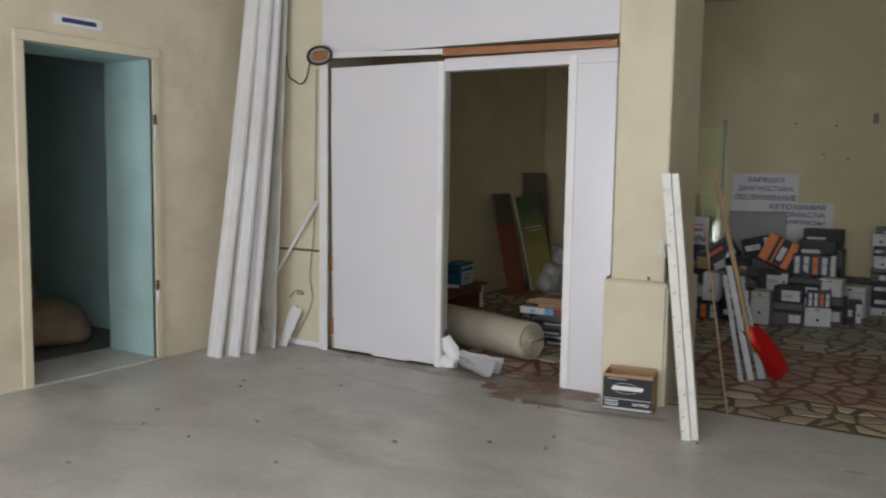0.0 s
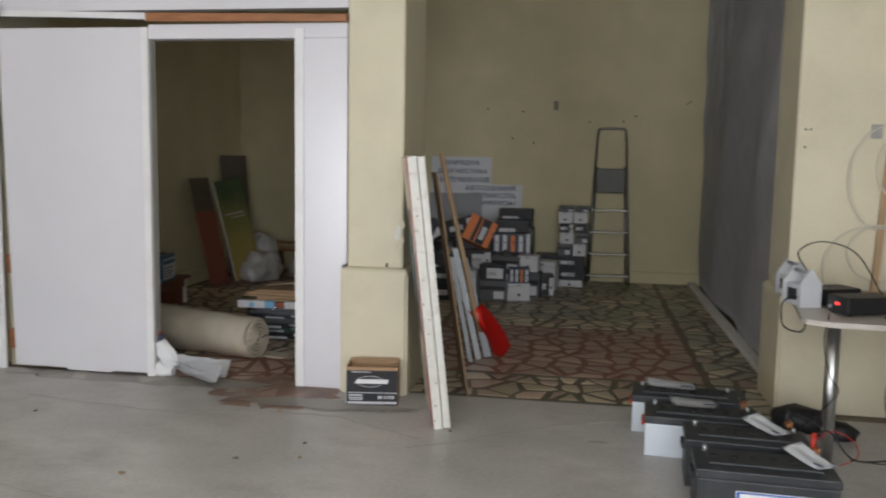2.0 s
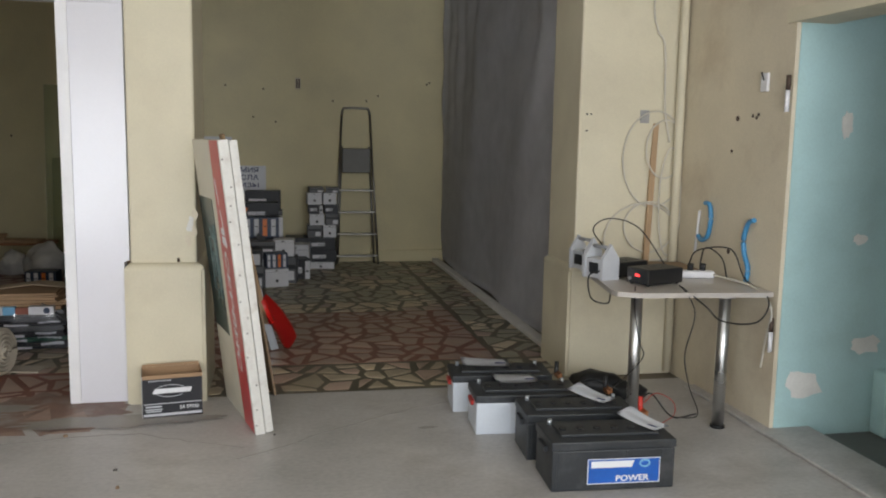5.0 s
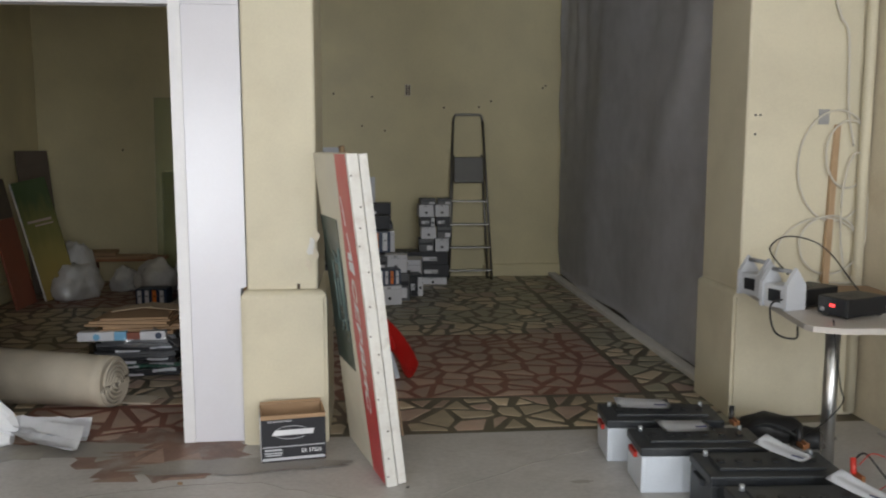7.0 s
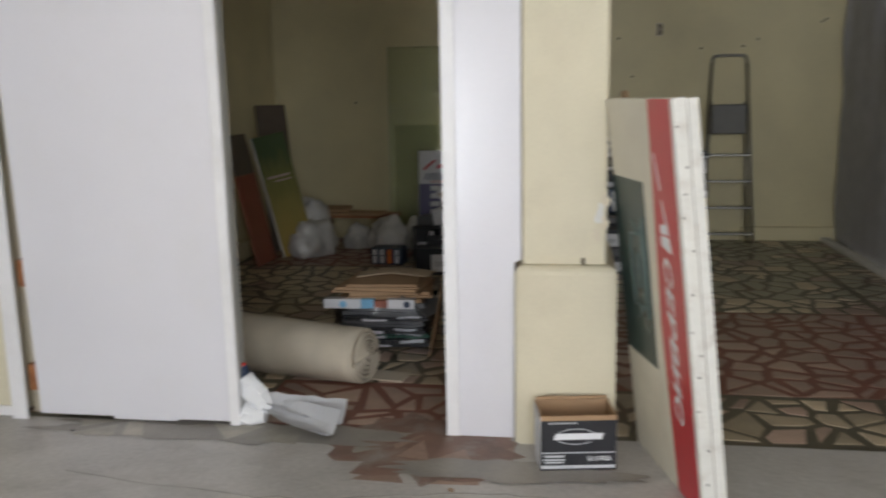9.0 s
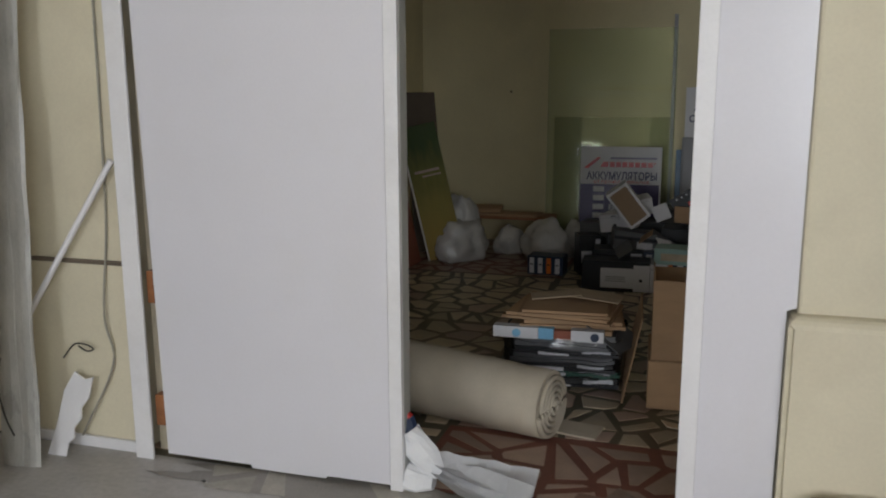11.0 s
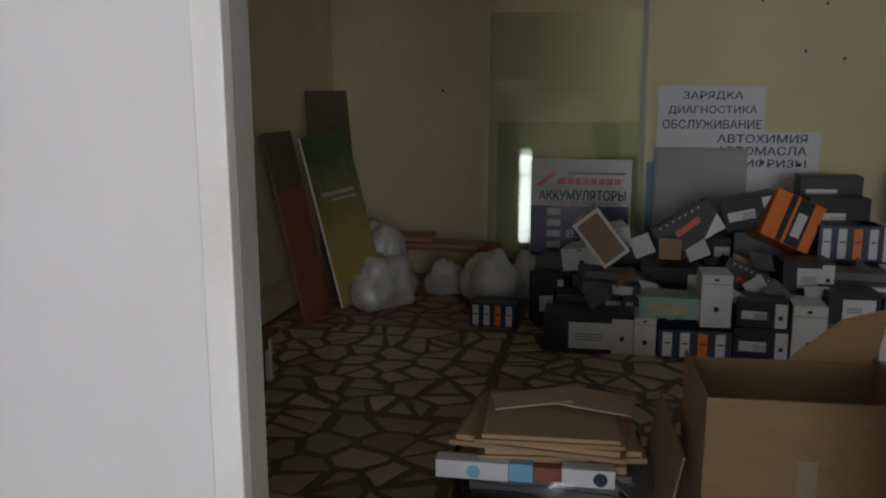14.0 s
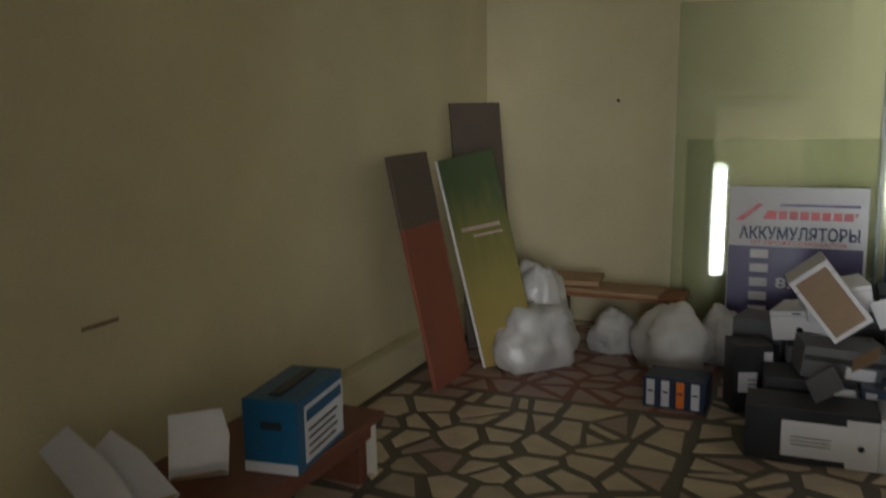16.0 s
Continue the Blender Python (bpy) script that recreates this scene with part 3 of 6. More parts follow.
for k, (x, y, xt, yt) in enumerate(((-3.86, -0.20, -3.86, 0.0), (-3.80, -0.19, -3.81, 0.0))):
    bm = bmesh.new()
    rings = []
    for i in range(25):
        q = i / 24
        cx, cy = x + (xt - x) * q, y + (yt - y) * q
        w = 0.05 + 0.012 * noise.noise(Vector((q * 9, k, 0)))
        rings.append([bm.verts.new((cx + w * math.cos(j * math.tau / 10) * (1 + 0.25 * noise.noise(Vector((q * 14, j * 1.3, k)))), cy + 0.016 * math.sin(j * math.tau / 10), 3.1 * q)) for j in range(10)])
    for a, b in zip(rings, rings[1:]):
        for j in range(10):
            bm.faces.new((a[j], a[(j + 1) % 10], b[(j + 1) % 10], b[j]))
    bm.faces.new(rings[0][::-1])
    bm.faces.new(rings[-1])
    bmesh.ops.recalc_face_normals(bm, faces=bm.faces)
    part("wrapped_profile", bm, DUSTY_FILM, bundle)
single("thin_wire", tube(smooth_line([(-3.86, -0.215, 0.42), (-3.885, -0.22, 0.34), (-3.87, -0.215, 0.2), (-3.84, -0.21, 0.12)]), 0.003, 6), BLACK_CABLE, "thin dark wire looped on the bundle", "wire")
single("thin_wire", tube(smooth_line([(-3.78, 0.005, 0.36), (-3.72, 0.0, 0.42), (-3.66, -0.004, 0.425), (-3.63, -0.004, 0.41), (-3.66, -0.004, 0.40), (-3.70, 0.0, 0.415)]), 0.003, 6), BLACK_CABLE, "thin dark wire end curling on the pillar", "wire")
single("wall_cable", tube(smooth_line([(-3.83, 0.02, 3.2), (-3.82, 0.02, 2.2), (-3.72, 0.012, 2.02), (-3.62, 0.012, 2.03), (-3.56, 0.015, 2.25)]), 0.005, 6), BLACK_CABLE, "thin dark cable hanging on the pillar", "cable")
single("wall_cable", tube(smooth_line([(-3.52, 0.02, 2.1), (-3.53, 0.02, 1.4), (-3.545, 0.02, 0.9), (-3.58, 0.012, 0.55), (-3.56, 0.016, 0.35), (-3.72, 0.004, 0.05)]), 0.0045, 6), GREY_CABLE, "thin grey cable hanging down the pillar", "cable")
tab = thing("door_plate", pose(WL + 0.004, -1.5, 2.26), "white plate with illegible dark writing above a doorway", "sign")
part("plate", slab(-0.003, 0.003, -0.17, 0.17, -0.035, 0.035, 0.001), PAPER, tab)
part("writing", slab(0.0032, 0.0045, -0.12, 0.12, -0.014, 0.014), INK, tab)

# marks on the stained west wall
west_sack = single("sack", blob(0.45, 0.5, 0.3, 3), SACK, "brown cloth sack lying in the dark side room", "sack", pose(-5.9, -1.3, -0.03))
single("sack", blob(0.28, 0.3, 0.2, 9), SACK, "brown cloth sack lying in the dark side room", "sack", pose(-5.45, -0.95, -0.03))
single("sack", blob(0.16, 0.22, 0.62, 12), SACK, "upright brown sack in the dark side room", "sack", pose(-6.3, -0.75, -0.03))


def bars(prefix, parent, m, rows, material):
    """Unreadable print: bars (x, z, width, height) on a plane that faces -y."""
    for x, z, w, h in rows:
        bm = slab(x - w / 2, x + w / 2, -0.0016, -0.0004, z - h / 2, z + h / 2)
        bm.transform(m)
        part(prefix, bm, material, parent)


# open battery carton in front of the pillar
def open_carton(m):
    w, d, h, t = 0.285, 0.18, 0.215, 0.005
    c = thing("battery_carton", m, "open black printed battery carton with brown inside", "carton")
    part("base", slab(0, w, 0, d, 0, t), CARD, c)
    for nm, b in (("side", (0, w, 0, t, t, h)), ("side", (0, w, d - t, d, t, h)), ("side", (0, t, t, d - t, t, h)), ("side", (w - t, w, t, d - t, t, h))):
        part(nm, slab(*b), CARD, c)
    part("printed_front", slab(0.0005, w - 0.0005, -0.0022, -0.0002, 0.002, h - 0.018), BLACK_CARD, c, "black printed front with white marks")
    part("printed_side", slab(-0.0022, -0.0002, 0.0005, d - 0.0005, 0.002, h - 0.006), GREY_BOX, c, "pale grey side")
    part("flap", slab(0.004, w - 0.004, d - 0.001, d + 0.003, h + 0.001, h + 0.012), CARD, c)
    up = Matrix.Translation((w / 2, -0.0022, 0))
    swoosh = tube([(0.075 * math.cos(a) - 0.01, 0, 0.135 + 0.03 * math.sin(a)) for a in [0.4 + j * 5.2 / 20 for j in range(21)]], 0.0016, 6)
    swoosh.transform(up)
    part("emblem", swoosh, GREY_BOX, c)
    sl = prism([(-0.095, 0.124), (0.085, 0.124), (0.093, 0.148), (-0.083, 0.148)], 0.0015)
    sl.transform(Matrix.Translation((w / 2, -0.0042, 0)))
    part("emblem_bar", sl, PAPER, c, "white emblem bar")
    bars("stripe", c, up, [(0, 0.072, 0.275, 0.004), (0, 0.016, 0.275, 0.012)], GREY_BOX)
    bars("small_print", c, up, [(-0.09, 0.058, 0.075, 0.008), (-0.09, 0.044, 0.08, 0.006), (-0.09, 0.034, 0.07, 0.006)], GREY_BOX)
    lettering("type_number", "SA 57020", 0.018, Matrix.Translation((w - 0.065, -0.0026, 0.048)) @ FACE_Y, PAPER, c, width=0.09, bold=0.02)
    for k in range(10):
        part("slot", slab(0.03 + k * 0.011, 0.036 + k * 0.011, -0.0032, -0.0024, h - 0.03, h - 0.023), GREY_BOX, c)
    return c


open_carton(pose(-1.085, -0.3, 0.001, 0, 0, 9))

# leaning sign panel with the red stripe
LEAN = math.degrees(math.atan2(0.155, 1.38))
sg = thing("sign_panel", pose(-0.487, -0.59, 0.0, 0, 0, 15) @ pose(0, 0, 0, 0, -LEAN, 0), "cream sandwich sign panel with red stripe leaning on the pillar", "sign")
H, D = 1.385, 0.66
part("board", slab(-0.048, -0.006, 0.03, D, 0, H, 0.004), FOAM, sg)
part("board", slab(-0.001, 0.034, 0.035, D - 0.03, 0.004, H - 0.008, 0.004), FOAM, sg)
part("edge", slab(-0.05, -0.004, 0.0, 0.029, 0, H + 0.002, 0.004), FOAM_EDGE, sg, "white taped edge with nail marks")
part("edge", slab(-0.001, 0.036, 0.004, 0.034, 0.002, H - 0.004, 0.004), FOAM_EDGE, sg, "white taped edge with nail marks")
# red stripe, swelling towards the middle
out = [(0.03, 0.0), (0.03, H), (0.215, H), (0.245, 0.78), (0.255, 0.62), (0.245, 0.45), (0.215, 0.0)]
bm = prism(out, 0.002)
bm.transform(Matrix.Translation((-0.0502, 0, 0)) @ Matrix(((0, 1, 0, 0), (1, 0, 0, 0), (0, 0, 1, 0), (0, 0, 0, 1))))
bmesh.ops.recalc_face_normals(bm, faces=bm.faces)
part("red_stripe", bm, SIGN_RED, sg, "red film stripe with white letters")
bm = prism([(0.33, 0.42), (0.33, 1.1), (0.655, 1.1), (0.655, 0.42)], 0.002)
bm.transform(Matrix.Translation((-0.0502, 0, 0)) @ Matrix(((0, 1, 0, 0), (1, 0, 0, 0), (0, 0, 1, 0), (0, 0, 0, 1))))
bmesh.ops.recalc_face_normals(bm, faces=bm.faces)
part("dark_field", bm, SIGN_GREEN, sg, "dark green field with a line drawing")
DOWN = Matrix(((0, 0, -1, 0), (0, -1, 0, 0), (-1, 0, 0, 0), (0, 0, 0, 1)))  # words that run down a face turned to -x
SLANT = Matrix(((1, 0.35, 0, 0), (0, 1, 0, 0), (0, 0, 1, 0), (0, 0, 0, 1)))
lettering("sign_word", "СЕРВИС", 0.068, Matrix.Translation((-0.0503, 0.145, 0.575)) @ DOWN @ SLANT, PAPER, sg, "slanted white letters running down the stripe", width=0.58, bold=0.03)
for pts in ([(0.198, 1.21), (0.19, 1.21), (0.158, 1.09), (0.168, 1.09)], [(0.16, 1.06), (0.153, 1.06), (0.112, 0.945), (0.128, 0.945)], [(0.185, 0.975), (0.138, 0.978), (0.136, 0.945), (0.185, 0.945)], [(0.185, 0.938), (0.112, 0.938), (0.1, 0.885), (0.185, 0.903)]):
    bm = prism(pts, 0.0012)
    bm.transform(Matrix.Translation((-0.0516, 0, 0)) @ Matrix(((0, 1, 0, 0), (1, 0, 0, 0), (0, 0, 1, 0), (0, 0, 0, 1))))
    part("white_stroke", bm, PAPER, sg, "white pointed stroke of the emblem")
for a, b in (((0.36, 0.60), (0.36, 0.97)), ((0.385, 0.66), (0.385, 0.93)), ((0.36, 0.97), (0.385, 0.93)), ((0.36, 0.6), (0.385, 0.66)), ((0.42, 0.63), (0.5, 0.63)), ((0.42, 0.9), (0.5, 0.9)), ((0.5, 0.63), (0.5, 0.9)), ((0.44, 0.7), (0.44, 0.83)), ((0.47, 0.58), (0.42, 0.63)), ((0.47, 0.95), (0.42, 0.9))):
    part("line_drawing", tube([(-0.0528, a[0], a[1]), (-0.0528, b[0], b[1])], 0.0035, 6), SIGN_LINE, sg)
for k in range(13):
    z = 0.05 + k * 0.105 + 0.03 * math.sin(k * 5)
    part("nail", tube([(-0.03 + 0.012 * ((k * 7) % 3 - 1), -0.002, z), (-0.03 + 0.012 * ((k * 7) % 3 - 1), 0.001, z)], 0.004, 6), RUST, sg)

# boards, metal strips and the shovel behind the sign panel
single("hardboard_sheet", slab(0, 0.012, 0, 0.3, 0, 1.3, 0.002), CORK, "brown hardboard sheet leaning behind the sign panel", "board", pose(-0.45, 0.0, 0.0, 0, -9, 15))
single("metal_strip", slab(0, 0.04, 0, 0.012, 0, 0.78, 0.002), ZINC, "grey sheet metal strip leaning on a board", "strip", pose(-0.52, 0.9, 0.0, 0, -13, 8))
single("metal_strip", slab(0, 0.05, 0, 0.012, 0, 0.70, 0.002), ZINC, "grey sheet metal strip leaning on a board", "strip", pose(-0.47, 0.98, 0.0, 0, -15, 0))
single("metal_strip", slab(0, 0.03, 0, 0.01, 0, 0.72, 0.002), ZINC, "grey sheet metal strip leaning on a board", "strip", pose(-0.56, 0.82, 0.0, 0, -11, 5))
sh = thing("snow_shovel", pose(-0.50, 0.97, 0.0), "red plastic shovel with a pale wooden handle", "shovel")
part("handle", tube([(-0.245, -0.30, 1.4), (-0.03, -0.08, 0.34), (0.0, -0.05, 0.2)], 0.017, 10), WOOD_PALE, sh)
bm = bmesh.new()
rows = []
for i in range(7):
    v = i / 6
    row = []
    for j in range(9):
        u = j / 8 * 2 - 1
        wid = 0.10 + 0.06 * v
        row.append(bm.verts.new((-0.05 + 0.20 * v + u * 0.05, -0.06 + 0.10 * v + u * wid * 0.75, 0.33 - 0.31 * v + 0.05 * u * u + 0.03 * math.sin(v * 3) - (0.0 if v < 1 else 0.015))))
    rows.append(row)
for a, b in zip(rows, rows[1:]):
    for j in range(8):
        bm.faces.new((a[j], a[j + 1], b[j + 1], b[j])).smooth = True
bmesh.ops.solidify(bm, geom=bm.faces[:], thickness=0.006)
part("blade", bm, RED_SHOVEL, sh, "curved red blade")
part("socket", tube([(-0.03, -0.075, 0.36), (0.03, -0.03, 0.2)], 0.026, 10), RED_SHOVEL, sh)

# ---- table with chargers ----
earlier = set(scene.objects)
tb = thing("corner_table", pose(0, 0, 0), "small laminate table on chromed legs in the corner", "table")
TZ = 0.69
bm = bmesh.new()
outline = [(1.19, -0.86), (1.24, -0.885), (1.86, -0.93), (1.905, -0.92), (1.905, 0.11), (1.27, 0.11), (1.13, -0.78), (1.14, -0.83)]
lo = [bm.verts.new((x, y, TZ - 0.024)) for x, y in outline]
hi = [bm.verts.new((x, y, TZ)) for x, y in outline]
bm.faces.new(lo[::-1])
bm.faces.new(hi)
for i in range(len(lo)):
    j = (i + 1) % len(lo)
    bm.faces.new((lo[i], lo[j], hi[j], hi[i]))
bmesh.ops.recalc_face_normals(bm, faces=bm.faces)
part("tabletop", bm, LAMINATE, tb)
for x, y in ((1.285, -0.73), (1.69, -0.85)):
    leg = part("leg", tube([(x, y, 0.012), (x, y, TZ - 0.026)], 0.029, 16), STEEL, tb, "chromed steel leg")
    part("foot", tube([(x, y, 0.0), (x, y, 0.012)], 0.036, 16), BLACK_RUBBER, leg)
    part("flange", tube([(x, y, TZ - 0.034), (x, y, TZ - 0.025)], 0.05, 16), STEEL, leg)
single("hardboard_offcut", slab(0, 0.5, 0, 0.38, 0, 0.008, 0.002), CORK, "brown hardboard offcut lying on the table", "board", pose(1.36, -0.3, TZ + 0.001, 0, 0, -6))


def charger(m, group):
    c = thing("battery_charger", m, "black battery charger box with a red lamp", "charger", group)
    w, d, h = 0.24, 0.15, 0.085
    part("case", slab(0, w, 0, d, 0.008, h, 0.005), BLACK_RUBBER, c)
    part("front_panel", slab(-0.003, -0.0003, 0.006, d - 0.006, 0.012, h - 0.004), BATT_DARK, c)
    part("lamp", slab(-0.006, -0.003, 0.06, 0.085, 0.045, 0.056), LED, c, "lit red display")
    part("knob", tube([(-0.012, 0.12, 0.03), (-0.003, 0.12, 0.03)], 0.009, 10), GREY_PLASTIC, c)
    for x in (0.02, w - 0.02):
        for y in (0.02, d - 0.02):
            part("foot", tube([(x, y, 0), (x, y, 0.009)], 0.008, 8), BLACK_RUBBER, c)
    for k in range(6):
        part("vent", slab(0.04 + k * 0.02, 0.048 + k * 0.02, 0.04, d - 0.04, h, h + 0.001), BATT_DARK, c)
    return c


first_charger = charger(pose(1.27, -0.50, TZ + 0.001, 0, 0, 24), "chargers on the table")
copy_thing(first_charger, pose(1.335, -0.74, TZ + 0.001, 0, 0, 20))


def transformer(m):
    c = thing("open_frame_transformer", m, "pale grey enamel charger with a peaked top", "charger", "peaked chargers")
    out = [(-0.055, 0), (0.055, 0), (0.055, 0.11), (0.0, 0.185), (-0.055, 0.11)]
    bm = prism(out, 0.02)
    part("end_plate", bm, GREY_BOX, c)
    bm = prism(out, 0.02)
    bmesh.ops.translate(bm, verts=bm.verts, vec=(0, 0.14, 0))
    part("end_plate", bm, GREY_BOX, c)
    part("case", slab(-0.05, 0.05, 0.021, 0.139, 0.004, 0.105, 0.004), GREY_BOX, c)
    part("handle", tube([(0, 0.01, 0.165), (0, 0.15, 0.165)], 0.01, 10), GREY_PLASTIC, c)
    part("meter", slab(-0.0535, -0.0505, 0.04, 0.11, 0.03, 0.085), BATT_DARK, c)
    return c


tr = transformer(pose(1.23, -0.52, TZ + 0.001, 0, 0, 18))
copy_thing(tr, pose(1.255, -0.22, TZ + 0.001, 0, 0, 14))

ps = thing("power_strip", pose(1.58, -0.48, TZ + 0.001, 0, 0, -10), "white power strip lying on the table", "power strip")
part("body", slab(0, 0.24, 0, 0.055, 0, 0.038, 0.008), WHITE_PVC, ps)
for k in range(3):
    part("socket", tube([(0.05 + k * 0.065, 0.0275, 0.038), (0.05 + k * 0.065, 0.0275, 0.0395)], 0.019, 14), GREY_BOX, ps)
part("plug", tube([(0.115, 0.0275, 0.04), (0.115, 0.0275, 0.075)], 0.017, 10), BLACK_RUBBER, ps, "black plug")
part("plug", tube([(0.18, 0.0275, 0.04), (0.18, 0.0275, 0.075)], 0.017, 10), BLACK_RUBBER, ps, "black plug")
single("wooden_stick", slab(-0.017, 0.017, -0.012, 0.012, 0, 0.82, 0.003), WOOD_PALE, "reddish wooden stick standing against the wall", "stick", pose(1.705, 0.09, TZ + 0.001, -3, 3, 0))


def cable(points, r, material, label, steps=8):
    return single("cable", tube(smooth_line(points, steps), r, 6), material, label, "cable")


Y = 0.108
cable([(1.69, Y, 3.2), (1.69, Y, 2.25), (1.72, Y, 2.05), (1.77, Y, 1.95), (1.79, Y, 1.6), (1.83, Y, 1.4)], 0.006, WHITE_CABLE, "off-white cable hanging down the pillar")
for cx, cz, rx, rz, dy in ((1.74, 1.3, 0.2, 0.28, 0), (1.8, 1.36, 0.12, 0.17, -0.012), (1.68, 0.82, 0.24, 0.22, -0.006), (1.72, 0.9, 0.16, 0.15, -0.015), (1.84, 1.05, 0.07, 0.32, -0.02)):
    cable([(cx + rx * math.cos(a), Y + dy + 0.004 * math.sin(3 * a), max(TZ + 0.012, cz + rz * math.sin(a))) for a in [0.5 + j * math.tau / 14 for j in range(15)]], 0.005, WHITE_CABLE, "looped off-white cable hanging on the pillar", 4)
cable([(1.25, -0.4, TZ + 0.14), (1.22, -0.28, 0.93), (1.35, -0.2, 0.98), (1.5, -0.25, 0.93), (1.58, -0.42, TZ + 0.06)], 0.0035, BLACK_CABLE, "thin black cable arching over the table")
cable([(1.70, -0.45, TZ + 0.07), (1.72, -0.5, 0.84), (1.84, -0.62, 0.86), (1.87, -0.72, 0.72), (1.86, -0.95, 0.66), (1.78, -0.99, 0.56), (1.6, -0.99, 0.57), (1.52, -0.97, 0.64), (1.47, -0.8, TZ + 0.02)], 0.004, BLACK_CABLE, "black cable hanging in a loop off the table")
cable([(1.77, -0.44, TZ + 0.07), (1.82, -0.4, 0.84), (1.86, -0.5, 0.8), (1.84, -0.6, TZ + 0.01)], 0.004, BLACK_CABLE, "black cable curling off the power strip")
cable([(1.81, -0.52, TZ + 0.02), (1.86, -0.8, TZ + 0.008), (1.87, -0.96, 0.62), (1.89, -0.9, 0.45), (1.9, -0.86, 0.3)], 0.006, WHITE_CABLE, "white cable hanging off the table edge")
cable([(1.19, -0.5, TZ + 0.05), (1.10, -0.55, 0.72), (1.09, -0.62, 0.62), (1.16, -0.66, 0.6), (1.2, -0.6, 0.64)], 0.004, BLACK_CABLE, "thin black cable hanging in a loop")
cable([(1.24, -0.8, TZ + 0.02), (1.2, -0.9, 0.6), (1.24, -0.88, 0.45), (1.3, -0.8, 0.36), (1.24, -0.75, 0.25), (1.2, -0.62, 0.13), (1.22, -0.5, 0.04)], 0.003, BLACK_CABLE, "thin black lead hanging to the floor")
cable([(1.46, -0.86, TZ + 0.02), (1.48, -0.95, 0.6), (1.45, -0.93, 0.4), (1.47, -0.95, 0.25), (1.44, -1.1, 0.16), (1.2, -1.35, 0.24)], 0.003, BLACK_CABLE, "thin dark lead running to a battery clamp")

for ya, za, flip in ((-0.2, 0.96, 1), (-0.645, 0.9, -1)):
    pts = [(WR - 0.014, ya - flip * 0.0, za + 0.11), (WR - 0.014, ya - 0.05, za + 0.1), (WR - 0.014, ya - 0.07, za + 0.02), (WR - 0.014, ya - 0.045, za - 0.07), (WR - 0.014, ya + 0.02, za - 0.1), (WR - 0.014, ya + 0.06, za - 0.08)] if flip > 0 else [(WR - 0.014, ya - 0.05, za + 0.12), (WR - 0.014, ya, za + 0.1), (WR - 0.014, ya + 0.035, za + 0.02), (WR - 0.014, ya + 0.02, za - 0.06), (WR - 0.014, ya - 0.02, za - 0.13), (WR - 0.014, ya - 0.01, za - 0.2)]
    single("blue_tube", tube(smooth_line(pts), 0.013, 8), BLUE_TUBE, "bent blue plastic tube hung on the wall", "tube")
single("white_conduit", tube([(WR - 0.012, -0.11, 0.78), (WR - 0.012, -0.14, 1.02)], 0.008, 8), WHITE_PVC, "short white plastic conduit on the wall", "conduit")
single("tape_patch", slab(1.665, 1.72, 0.151, 0.1575, 1.51, 1.585), TAPE, "piece of grey tape on the pillar", "tape")
single("corner_pipe", tube([(1.895, 0.115, 0.02), (1.895, 0.115, 3.28)], 0.026, 12), CREAM, "cream painted pipe in the corner", "pipe")
sw = thing("broken_switch", pose(WR - 0.001, -0.7, 1.7), "broken white wall switch base", "switch")
part("base", slab(-0.014, 0, -0.03, 0.03, -0.045, 0.045, 0.004), WHITE_PVC, sw)
part("wire_stub", tube([(-0.014, 0, 0.01), (-0.02, 0.015, 0.05)], 0.004, 6), BLACK_CABLE, sw)
for k, (y, z) in enumerate(((-0.46, 1.53), (-0.6, 1.54), (-0.635, 1.53), (-0.65, 1.545), (-0.45, 0.83), (-0.42, 1.36))):
    single("wall_hole", tube([(WR - 0.003, y, z), (WR + 0.001, y, z)], 0.014 if k in (0, 4) else 0.009, 9), RUST, "dark hole broken into the plaster", "hole")


# ---- batteries on the floor ----
def battery(m, w, d, h, dark, label):
    b = thing("truck_battery", m, label, "battery", "batteries on the floor")
    body = BATT_DARK if dark else BATT_WHITE
    part("case", slab(0, w, 0, d, 0.0, h - 0.045, 0.006), body, b)
    lid = part("lid", slab(-0.004, w + 0.004, -0.004, d + 0.004, h - 0.044, h - 0.008, 0.005), BATT_DARK, b, "dusty black lid")
    part("raised_lid", slab(0.05, w - 0.05, d * 0.22, d * 0.8, h - 0.009, h + 0.003, 0.004), BATT_DARK, lid)
    for k in range(6):
        x = 0.075 + k * (w - 0.15) / 5
        part("filler_cap", tube([(x, d * 0.5, h + 0.002), (x, d * 0.5, h + 0.01)], 0.016, 12), BLACK_RUBBER, lid)
    for x in (0.045, w - 0.045):
        part("terminal", tube([(x, d * 0.86, h - 0.01), (x, d * 0.86, h + 0.014)], 0.01, 10), ZINC, b)
    for x in (-0.004, w + 0.004):
        part("grip", slab(x - 0.012, x + 0.012, d * 0.3, d * 0.7, h - 0.075, h - 0.05, 0.004), RED_CABLE if not dark else BATT_DARK, b)
    for k in range(4):
        part("rib", slab(0.02 + k * (w - 0.05) / 3.2, 0.028 + k * (w - 0.05) / 3.2, -0.003, 0.0, 0.01, h - 0.05), body, b)
    return b


